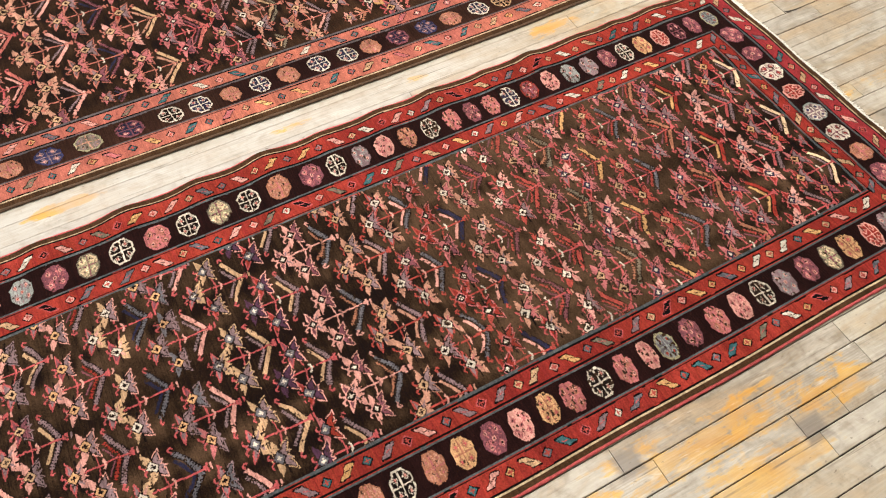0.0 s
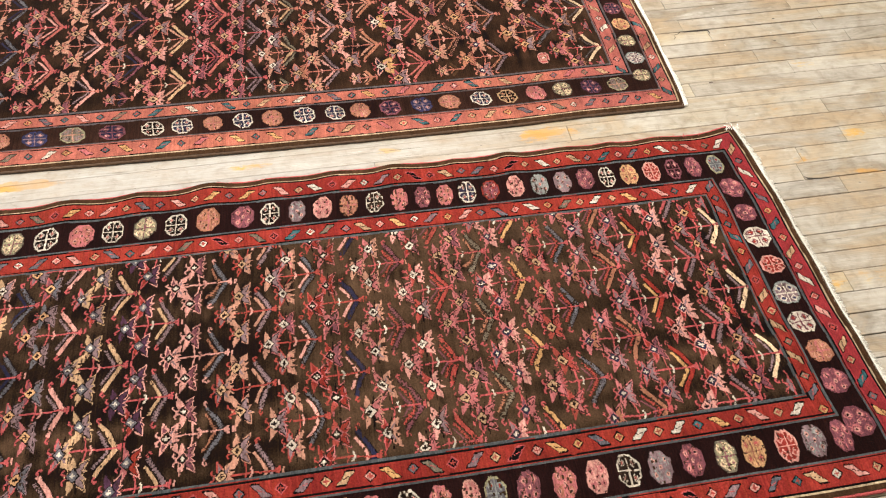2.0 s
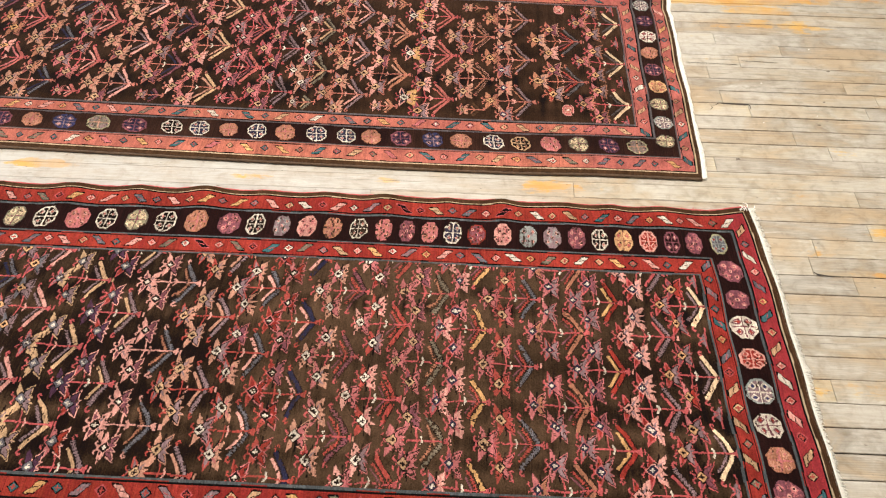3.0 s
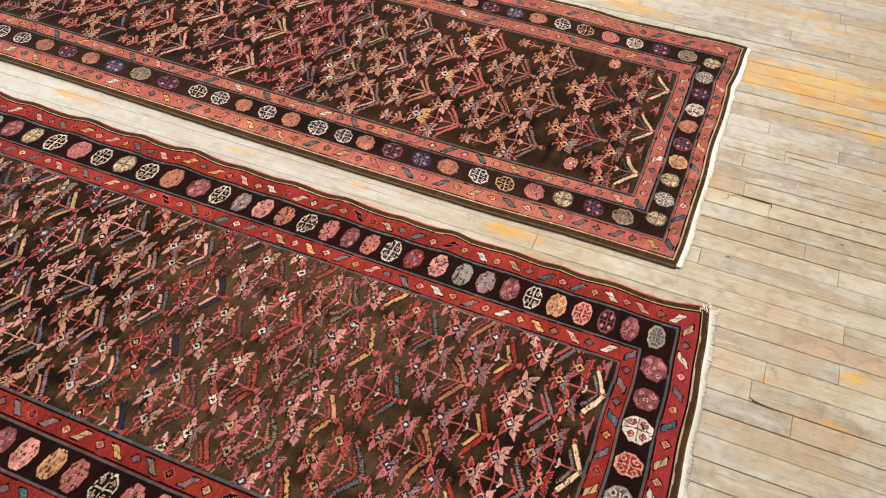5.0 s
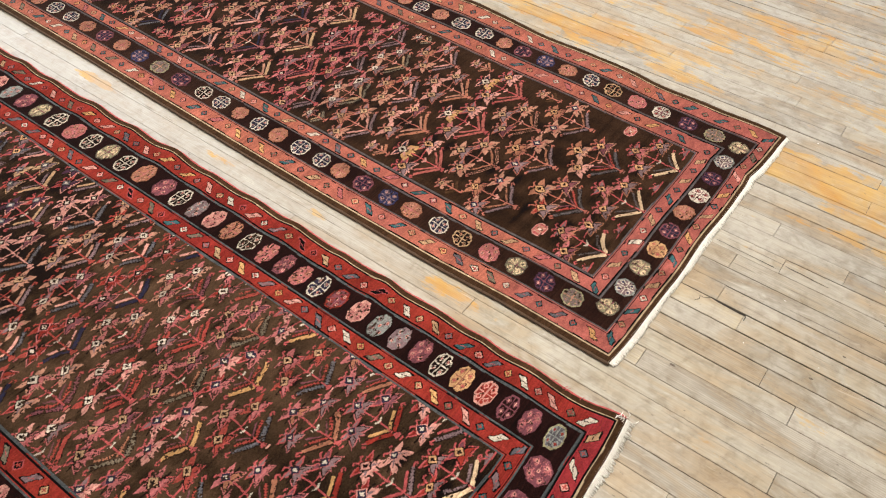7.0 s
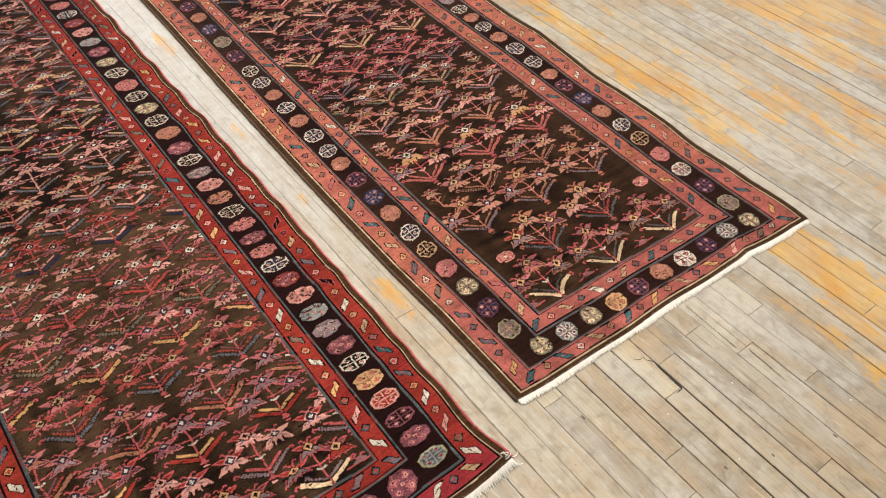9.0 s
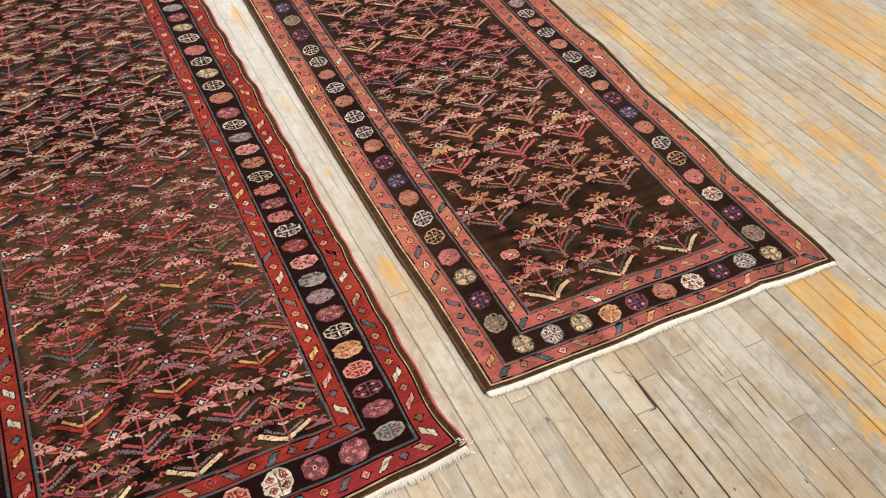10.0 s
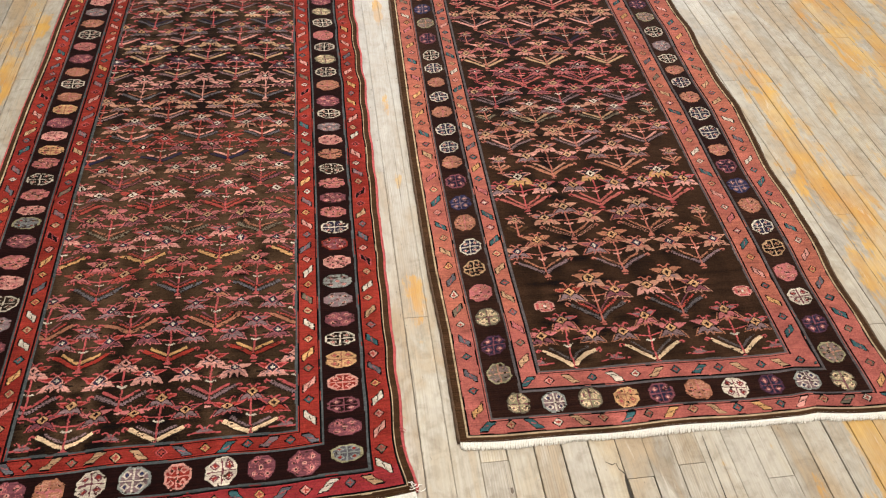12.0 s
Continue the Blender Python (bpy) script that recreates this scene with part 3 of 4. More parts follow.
def blossom(wv, s, w, size, skirt, wing, eye, stem, rim, only, tall=1.0):
    """A star flower: two hanging petals, two level ones, a diamond eye and two curled horns."""
    sl, a, b = wv.window(s, w, 0.052 * size)
    a, b = a / (size * tall), np.abs(b) / size
    tail = a + 0.0015
    solid = skirt in "Pfwcay"
    wv.put(sl, petal_of(tail, b, -0.0215, 0.0335, 0.0088) | petal_of(tail, b, -0.0235, 0.0085, 0.0058), skirt if solid else rim, only)
    if not solid:
        wv.put(sl, petal_of(tail, b, -0.0195, 0.0300, 0.0066), "k", only)
        wv.put(sl, petal_of(tail, b, -0.0185, 0.0275, 0.0047) | petal_of(tail, b, -0.0200, 0.0070, 0.0044), skirt, only)
    else:
        wv.put(sl, petal_of(tail, b, -0.0140, 0.0215, 0.0026), rim if rim != skirt else "g", only)
        wv.put(sl, np.abs(b - 0.0115) + np.abs(tail + 0.0160) * 0.6 < 0.0024, "k", only)
    wv.put(sl, (np.abs(a + 0.0022 + 0.10 * b) < 0.0015) & (b > 0.006) & (b < 0.034), "k", only)
    wv.put(sl, petal_of(a - 0.002, b, 0.0080, 0.0370, 0.0062), stem if wing in "lgrk" else rim if wing in "kmn" else wing, only)
    wv.put(sl, petal_of(a - 0.002, b, 0.0060, 0.0290, 0.0038), wing, only)
    wv.put(sl, (a > 0) & (a < 0.0160) & (b < 0.0066 - (a - 0.009) * 0.5), wing, only)
    dia = np.abs(a - 0.001) * 1.05 + b * 0.90
    wv.put(sl, dia < 0.0140, "k" if eye not in "kn" else rim, only)
    wv.put(sl, dia < 0.0112, eye, only)
    pip = (np.abs(a - 0.001) < 0.0017) & (b < 0.0050) | (b < 0.0017) & (np.abs(a - 0.001) < 0.0050)
    wv.put(sl, pip, "w" if eye in "knbgBl" else "k", only)
    for side in (-1, 1):
        stroke(wv, s + 0.0120 * size * tall, w + side * 0.002, s + 0.0205 * size * tall, w + side * 0.0085 * size, 0.0036, stem, only)
        stroke(wv, s + 0.0205 * size * tall, w + side * 0.0080 * size, s + 0.0175 * size * tall, w + side * 0.0150 * size, 0.0036, stem, only)


def stroke(wv, s0, w0, s1, w1, wide, key, only, barb=""):
    sl, a, b = wv.window((s0 + s1) / 2, (w0 + w1) / 2, math.hypot(s1 - s0, w1 - w0) / 2 + wide)
    ds, dw = s1 - s0, w1 - w0
    n = math.hypot(ds, dw)
    a, b = a + ds / 2, b + dw / 2
    t = (a * ds + b * dw) / n
    d = np.abs(a * dw - b * ds) / n
    body = (t >= 0) & (t <= n) & (d < wide / 2)
    wv.put(sl, body, key, only)
    if barb:
        wv.put(sl, body & (t % 0.0064 < 0.0022) & (d > wide * 0.16), barb, only)
    return sl


def plant(wv, s, w, keys, rng, only, tall=1.0, reach=1.0, top=""):
    """One flowering plant of the field: two double leaves in a V, a stem and three star flowers.
    keys: outer leaf, inner leaf, stem, hanging petals, level petals, eye, petal rim."""
    wv.begin("plant_motif")
    leaf, leaf2, stem, skirt, wing, eye, rim = keys
    size = rng.uniform(0.94, 1.04) * (0.35 + 0.65 * reach)
    for side in (-1, 1):
        r = rng.uniform(0.94, 1.04) * reach
        e_s, e_w = s + 0.032 * r * tall, w + side * 0.055 * r
        stroke(wv, s - 0.0005, w + side * 0.001, e_s, e_w, 0.0126, "k", only)
        stroke(wv, s + 0.0005, w + side * 0.002, e_s, e_w, 0.0090, leaf, only, "k" if leaf in "gbelu" else "P" if leaf in "x" else "")
        stroke(wv, s + 0.0135, w + side * 0.002, s + 0.0375 * r * tall, w + side * 0.040 * r, 0.0064, leaf2, only, "k" if leaf2 in "lrgRou" else "")
        if leaf2 in "lrR":
            stroke(wv, s + 0.0225, w + side * 0.003, s + 0.043 * r * tall, w + side * 0.029 * r, 0.0034, "l" if leaf2 in "rR" else stem, only)
        # the curled end of the leaf
        stroke(wv, e_s - 0.001, e_w, e_s + 0.0045, e_w + side * 0.0085, 0.0040, stem, only)
        stroke(wv, e_s + 0.0045, e_w + side * 0.0080, e_s - 0.0015, e_w + side * 0.0135, 0.0040, stem, only)
        stroke(wv, e_s - 0.0015, e_w + side * 0.0130, e_s - 0.0045, e_w + side * 0.0075, 0.0034, stem, only)
        # twig and side flower
        stroke(wv, s + 0.055 * tall, w, s + 0.062 * tall, w + side * 0.034 * reach, 0.0030, stem, only)
    stroke(wv, s - 0.014, w, s + 0.092 * tall, w, 0.0040, stem, only)
    stroke(wv, s - 0.0105, w - 0.0085, s - 0.0105, w + 0.0085, 0.0046, stem, only)
    stroke(wv, s - 0.0060, w - 0.0050, s - 0.0060, w + 0.0050, 0.0050, stem, only)
    stroke(wv, s - 0.0190, w - 0.0062, s - 0.0190, w + 0.0062, 0.0040, rng.choice((rim, "P", stem)), only)
    for side in (-1, 1):
        q_skirt, q_wing = (skirt, wing) if rng.random() < 0.55 else (rng.choice((skirt, "l", "g", wing)), rng.choice((wing, "r", "l", "p", skirt)))
        blossom(wv, s + 0.0715 * tall + rng.uniform(-0.002, 0.002), w + side * (0.0500 * reach + rng.uniform(-0.002, 0.002)), size * rng.uniform(0.95, 1.03), q_skirt, q_wing, eye, stem, rim, only, max(1.04, tall))
        stroke(wv, s + 0.0425 * tall, w, s + 0.0475 * tall, w + side * 0.0105, 0.0042, "w" if wing in "rRlp" else "P", only)
    t_skirt, t_wing, t_eye = top if top else (wing if wing in "apPgc" else skirt, skirt, eye)
    blossom(wv, s + 0.1050 * tall, w + rng.uniform(-0.002, 0.002), size, t_skirt, t_wing, t_eye, stem, rim, only, max(1.04, tall))


def sapling(wv, s, w, keys, rng, only):
    """The small plants at the sides of the field."""
    wv.begin("plant_motif")
    leaf, leaf2, stem, skirt, wing, eye, rim = keys
    for side in (-1, 1):
        stroke(wv, s, w, s + 0.022, w + side * 0.028, 0.0075, leaf, only, "k" if leaf in "gbelu" else "")
        stroke(wv, s + 0.012, w, s + 0.026, w + side * 0.017, 0.0042, leaf2, only)
        stroke(wv, s - 0.014, w, s - 0.010, w + side * 0.010, 0.0050, stem, only)
    stroke(wv, s - 0.016, w, s + 0.046, w, 0.0040, stem, only)
    blossom(wv, s + 0.050, w, 0.72, skirt, wing, eye, stem, rim, only)


def sprig(wv, s, w, key, only):
    """A small loose flower that fills the ground between plants."""
    wv.begin("sprig_motif")
    stroke(wv, s, w - 0.034, s, w + 0.034, 0.0040, "h", only)
    sl, a, b = wv.window(s + 0.004, w, 0.024)
    wv.put(sl, (a > -0.003) & (np.abs(a) * 1.5 + np.abs(b) < 0.017), key, only)
    wv.put(sl, np.abs(a - 0.004) * 1.6 + np.abs(b) < 0.006, "h", only)
    wv.put(sl, np.abs(a - 0.004) * 1.6 + np.abs(b) < 0.003, "t", only)
    for side in (-1, 1):
        stroke(wv, s + 0.010, w + side * 0.003, s + 0.019, w + side * 0.010, 0.0038, "h", only)
        stroke(wv, s + 0.019, w + side * 0.010, s + 0.015, w + side * 0.017, 0.0038, "h", only)


def weave_rug(length, width, bands, red, dark, look_of, seed):
    """bands: for the sides w=0, w=width and the end s=0, the distances at which one band ends and the next begins."""
    wv = Weave(length, width)
    rng = random.Random(seed)
    S, W = np.meshgrid(wv.s, wv.w, indexing="ij")
    S, W = S + wv.ds * 0.15, W + wv.dw * 0.15
    idx = np.arange(len(bands[0]))
    c = np.minimum.reduce([np.interp(W, bands[0], idx), np.interp(width - W, bands[1], idx), np.interp(S, bands[2], idx), np.interp(length - S, bands[2], idx)])
    # bands: 0 edge, 1 light line, 2 dark line, 3 guard, 4 line, 5 main, 6 line, 7 guard, 8 line, 9 field
    whole = (slice(None), slice(None))
    lines = look_of["lines"]
    for name, lo, hi, key in (("edge_band", 0, 1, "x"), ("", 1, 2, "J"), ("", 2, 3, "k"), ("outer_guard_border", 3, 4, red), ("main_border", 4, 5, lines[0]), ("", 5, 6, dark), ("", 6, 7, lines[1]),
                              ("inner_guard_border", 7, 8, red), ("", 8, 9, lines[2]), ("field", 9, 99, "d")):
        if name:
            wv.begin(name)
        wv.put(whole, (c >= lo) & (c < hi), key)
    for edge in (3.94, 7.06, 7.94):
        wv.layer = wv.names.index("outer_guard_border" if edge < 5 else "inner_guard_border")
        wv.put(whole, np.abs(c - edge) < 0.036, "k")
    field = c >= 8.999
    guard = ((c > 3.12) & (c < 3.88)) | ((c > 7.12) & (c < 7.88))
    # field plants, row after row, set off by half a step
    mid, step = look_of["middle"], look_of["step"]
    for k, s in enumerate(look_of["rows"]):
        keys = look_of["row_keys"][k] if k < len(look_of["row_keys"]) else look_of["row_keys"][7 + k % 8]
        nxt = look_of["rows"][min(k + 1, len(look_of["rows"]) - 1)]
        tall = min(1.22, max(0.95, (nxt - s) / 0.105)) if nxt > s else 1.0
        if k % 2 == 0:
            cols = (-1, 0, 1)
        else:
            cols = (-0.5, 0.5) if look_of["saplings"] else (-1.5, -0.5, 0.5, 1.5)
        for q in cols:
            plant(wv, s + rng.uniform(-0.003, 0.003), mid + q * step + rng.uniform(-0.003, 0.003), keys, rng, field, tall, look_of["reach"], look_of["tops"].get(k, ""))
        if look_of["saplings"] and k % 2 and k > 1:
            for w in look_of["saplings"]:
                sapling(wv, s + 0.028, w, keys, rng, field)
    for q in (-0.5, 0.5, 1.42, -1.38):
        sprig(wv, look_of["rows"][0] + 0.006, mid + q * step, "g", field)
    for s, w in look_of["loose"]:
        wv.begin("rosette_motif")
        sl, a, b = wv.window(s, w, 0.034)
        A, B = np.abs(a) / 0.0165, np.abs(b) / 0.0235
        octa = np.maximum(np.maximum(A, B), (A + B) * 0.68)
        wv.put(sl, octa < 1, "P", field)
        wv.put(sl, octa < 0.84, "h", field)
        wv.put(sl, np.abs(np.hypot(A, B) - 0.45) < 0.16, "a", field)
        wv.put(sl, np.hypot(A - 0.45, B - 0.45) < 0.17, "P", field)
        wv.put(sl, np.hypot(a, b) < 0.004, "w", field)
    # guard figures
    for band, lo in (("outer_guard_border", 3), ("inner_guard_border", 7)):
        wv.layer = wv.names.index(band)
        for side in range(3):
            d = (bands[side][lo] + bands[side][lo + 1]) / 2
            span = width - 2 * d if side == 2 else length - 2 * d
            n = int(span / look_of["guard_pitch"])
            lean = 1
            for k in range(n):
                at = d + (k + 0.6) * span / n + rng.uniform(-0.003, 0.003)
                key = rng.choice(look_of["guard_keys"])
                s, w = ((at, d), (at, width - d), (d, at))[side]
                lean = -lean if k % 4 == 2 else lean
                guard_flower(wv, s, w, key, k % 2, side < 2, lean, guard)
    # medallions of the main border
    for side, (kinds, spots, hc) in enumerate(look_of["medallions"]):
        d = (bands[side][5] + bands[side][6]) / 2
        spots = list(spots)
        while side < 2 and spots[-1] < length - 0.25:
            spots.append(spots[-1] + look_of["pitch"])
        for k, at in enumerate(spots):
            kind = kinds[k] if k < len(kinds) else kinds[4 + k % (len(kinds) - 4)]
            gap = (spots[min(k + 1, len(spots) - 1)] - spots[max(0, k - 1)]) / (2 if 0 < k < len(spots) - 1 else 1)
            half = min(0.034, look_of["share"] * gap * rng.uniform(0.95, 1.05))
            if side < 2:
                medallion(wv, at, d if side == 0 else width - d, half, hc, kind, True)
            else:
                medallion(wv, d, at, hc, half, kind, False)
    return wv


RELIEF = {"d": -0.0007, "m": -0.0005, "M": -0.0005, "k": -0.0008, "x": -0.0004, "z": -0.0007}


def dye_colours(wv, abrash, other_lot, guards, seed, worn=((0, 3), (0.05, 0.05))):
    """The colour of each knot: its dye, changed from row to row for new lots of wool and for painted pile shade."""
    rng = np.random.RandomState(seed)
    pal = np.array([DYES[k] for k in DYE_CODES])
    col = pal[wv.dye]
    lots = np.zeros((len(DYE_CODES), wv.nl))
    for k in range(len(DYE_CODES)):
        steps = np.cumsum(rng.normal(0, 1, wv.nl) * (rng.rand(wv.nl) < 0.05))
        slow = np.convolve(np.pad(steps, 40, mode="edge"), np.ones(81) / 81, "valid")
        lots[k] = np.clip((steps - slow) * 0.09, -0.25, 0.25) + rng.normal(0, 0.12, wv.nl)
    col = col * (1 + lots[wv.dye, np.arange(wv.nl)[:, None]][..., None])
    # guard rows: other wool lots, and D where pile shade is painted in
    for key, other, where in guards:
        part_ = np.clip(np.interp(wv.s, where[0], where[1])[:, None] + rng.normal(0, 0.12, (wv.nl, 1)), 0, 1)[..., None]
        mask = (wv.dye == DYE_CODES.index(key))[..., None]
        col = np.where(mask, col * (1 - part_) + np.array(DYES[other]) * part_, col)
    ground = wv.dye == DYE_CODES.index("d")
    share = np.interp(wv.s, abrash[0], abrash[1])[:, None] + rng.normal(0, 0.10, (wv.nl, 1)) * 0.8 + rng.normal(0, 0.12, (wv.nl, wv.nw)) + 0.22 * wv.ds / wv.ds.std()
    share = np.clip(share, 0, 1)[..., None]
    col = np.where(ground[..., None], col * (1 - share) + np.array(DYES[other_lot]) * share, col)
    # pile worn low: the figures pale into the ground
    blot = np.clip(0.5 + 0.5 * wv.dw / wv.dw.std() * 0.6 + rng.normal(0, 0.35, (wv.nl, wv.nw)), 0, 1.4)
    low = (np.interp(wv.s, worn[0], worn[1])[:, None] * blot)[..., None]
    low = np.where((wv.part >= wv.names.index("field"))[..., None], np.clip(low, 0, 0.8), 0.0)
    col = col * (1 - low) + np.array(DYES["Z"]) * 1.5 * low
    bare = np.repeat(np.repeat(rng.rand(wv.nl // 2 + 1, wv.nw // 3 + 1), 2, 0), 3, 1)[:wv.nl, :wv.nw] + rng.normal(0, 0.05, (wv.nl, wv.nw))
    bare = (bare < np.interp(wv.s, worn[0], worn[1])[:, None] * 0.55 + 0.025) & (wv.part > wv.names.index("field"))
    col = np.where(bare[..., None], np.array(DYES["d"]) * 0.45 + np.array(DYES[other_lot]) * 0.55, col)
    col = col * (1 + 0.14 * wv.ds[..., None] / wv.ds.std() * 0.5)
    col = col * (1 + rng.normal(0, 0.12, (wv.nl, wv.nw, 1)))
    return np.clip(col, 0.003, 0.9)


def build_rug(name, wv, colours, place, label):
    """One rug of pile parts. place(s, w) gives world x, y and lift for arrays."""
    rug = new(name)
    tagged(rug, label, "rug", group="runner rugs on the floor")
    sv = np.arange(wv.nl + 1) * KNOT
    wvs = np.arange(wv.nw + 1) * KNOT
    S, W = np.meshgrid(sv, wvs, indexing="ij")
    X, Y, Z = place(S, W)
    height = np.zeros((wv.nl, wv.nw))
    for k, v in RELIEF.items():
        height[wv.dye == DYE_CODES.index(k)] = v
    pad = np.pad(height, 1, mode="edge")
    Z = Z + (pad[:-1, :-1] + pad[1:, :-1] + pad[:-1, 1:] + pad[1:, 1:]) / 4
    P = np.stack([X, Y, Z], -1).reshape(-1, 3)
    i, j = np.meshgrid(np.arange(wv.nl), np.arange(wv.nw), indexing="ij")
    n = wv.nw + 1
    quad = np.stack([i * n + j, i * n + j + 1, (i + 1) * n + j + 1, (i + 1) * n + j], -1).reshape(-1, 4)
    # keep the faces up whichever way w runs
    v = P[quad[0]]
    if np.cross(v[1] - v[0], v[2] - v[0])[2] < 0:
        quad = quad[:, ::-1]
    flat_part, flat_col = wv.part.reshape(-1), colours.reshape(-1, 3)
    order = np.argsort(flat_part, kind="stable")
    cuts = np.searchsorted(flat_part[order], np.arange(len(wv.names) + 1))
    parents = {}
    for k, pname in enumerate(wv.names):
        cells = order[cuts[k]:cuts[k + 1]]
        if len(cells) < 12:
            continue
        f = quad[cells]
        used, inverse = np.unique(f, return_inverse=True)
        me = bpy.data.meshes.new(pname)
        me.vertices.add(len(used))
        me.vertices.foreach_set("co", P[used].ravel())
        me.loops.add(len(f) * 4)
        me.polygons.add(len(f))
        me.loops.foreach_set("vertex_index", inverse.ravel().astype(np.int32))
        me.polygons.foreach_set("loop_start", np.arange(0, len(f) * 4, 4, dtype=np.int32))
        me.update(calc_edges=True)
        attr = me.attributes.new("dye", "FLOAT_COLOR", "CORNER")
        rgba = np.ones((len(f) * 4, 4), np.float32)
        rgba[:, :3] = np.repeat(flat_col[cells], 4, axis=0)
        attr.data.foreach_set("color", rgba.ravel())
        me.materials.append(PILE)
        ob = new(pname, me)
        parent = rug
        if pname == "medallion":
            parent = parents.get("main_border", rug)
        elif pname in ("plant_motif", "sprig_motif", "rosette_motif"):
            parent = parents.get("field", rug)
        ob.parent = parent
        parents.setdefault(pname, ob)
    return rug


def cord(name, points, radius, mat, parent, sides=6, label=""):
    """A round overcast edge along a row of points."""
    bm = bmesh.new()
    rings = []
    for k, p in enumerate(points):
        a, b = Vector(points[max(0, k - 1)]), Vector(points[min(len(points) - 1, k + 1)])
        d = (b - a).normalized()
        side = d.cross(Vector((0, 0, 1))).normalized()
        up = side.cross(d)
        r = radius * (1 + 0.10 * math.sin(k * 1.7) + 0.08 * math.sin(k * 0.61))
        rings.append([bm.verts.new(Vector(p) + side * r * math.cos(q) + up * r * 0.9 * math.sin(q)) for q in [2 * math.pi * h / sides for h in range(sides)]])
    for r0, r1 in zip(rings, rings[1:]):
        for h in range(sides):
            bm.faces.new((r0[h], r0[(h + 1) % sides], r1[(h + 1) % sides], r1[h]))
    bm.faces.new(rings[0][::-1])
    bm.faces.new(rings[-1])
    bmesh.ops.recalc_face_normals(bm, faces=bm.faces[:])
    return part(name, bm, mat, parent, label, smooth=True)


def fringe(parent, place, width, reach, ragged, tuft, rng, label):
    """A woven cotton end with its short warp ends, laid down to the boards."""
    bm = bmesh.new()
    n = int(width / tuft)
    base = []
    for k in range(n):
        w = (k + 0.5) * width / n
        x, y, z = [float(q[0]) for q in place(np.array([0.0]), np.array([w]))]
        long = reach * (1 + ragged * (rng.random() - 0.4) + 0.3 * ragged * math.sin(w * 70) + 0.16 * math.sin(w * 17))
        bend = ragged * rng.uniform(-0.5, 0.5) * reach
        half = width / n * rng.uniform(0.40, 0.56)
        base.append((x, y, z, reach * 0.55))
        prof = [(-0.003, z - 0.0008, 1.0), (long * 0.35, z * 0.80, 1.0), (long * 0.75, 0.0042, 0.95), (long, 0.0014, 0.55)]
        rows = []
        for q, (dx, zz, f) in enumerate(prof):
            off = bend * (q / 3) ** 2
            rows.append([bm.verts.new((x + dx, y + off - half * f, zz - 0.0007)), bm.verts.new((x + dx, y + off, zz + 0.0006)), bm.verts.new((x + dx, y + off + half * f, zz - 0.0007))])
        for r0, r1 in zip(rows, rows[1:]):
            for h in range(2):
                bm.faces.new((r0[h], r1[h], r1[h + 1], r0[h + 1]))
    # the woven strip below the loose ends
    strip = [[bm.verts.new((x - 0.002, y, z - 0.001)), bm.verts.new((x + d * 0.5, y, z * 0.72)), bm.verts.new((x + d, y, 0.003)), bm.verts.new((x + d, y, 0.0006))] for x, y, z, d in base]
    for r0, r1 in zip(strip, strip[1:]):
        for h in range(3):
            bm.faces.new((r0[h], r0[h + 1], r1[h + 1], r1[h]))
    bmesh.ops.recalc_face_normals(bm, faces=bm.faces[:])
    return part("fringe", bm, COTTON, parent, label)


def hem(parent, place, length, width, mat):
    """The rug's thickness under its pile edge."""
    bm = bmesh.new()
    loop = [(0, w) for w in np.linspace(0, width, 60)] + [(s, width) for s in np.linspace(0, length, 120)[1:]] + [(length, w) for w in np.linspace(width, 0, 60)[1:]] + [(s, 0) for s in np.linspace(length, 0, 120)[1:-1]]
    xyz = place(np.array([p[0] for p in loop]), np.array([p[1] for p in loop]))
    top = [bm.verts.new((x, y, z - 0.0003)) for x, y, z in zip(*[q.tolist() for q in xyz])]
    low = [bm.verts.new((x, y, 0.0003)) for x, y, z in zip(*[q.tolist() for q in xyz])]
    for k in range(len(top)):
        h = (k + 1) % len(top)
        bm.faces.new((top[k], top[h], low[h], low[k]))
    bm.faces.new(low)
    bmesh.ops.recalc_face_normals(bm, faces=bm.faces[:])
    return part("backing", bm, mat, parent)


# near rug: clear red borders
LEN = 2.75
B_END, B_GAP, B_WIDE = 0.110, 0.115, 0.986
A_END, A_GAP, A_WIDE = 0.006, 0.227, 1.012


def bumps(s, spots):
    return sum(h * np.exp(-((s - at) / wide) ** 2) for at, wide, h in spots)


RIPPLES = ((0.24, 0.055, 0.5), (0.37, 0.030, 0.4), (0.49, 0.05, 0.6), (0.65, 0.035, 1.0), (0.79, 0.03, 0.5), (0.95, 0.04, 0.9), (1.10, 0.045, 0.6), (1.26, 0.03, 0.3), (1.41, 0.045, 1.0), (1.58, 0.04, 0.6), (1.75, 0.05, 0.8), (1.95, 0.04, 0.6), (2.1, 0.05, 0.9))


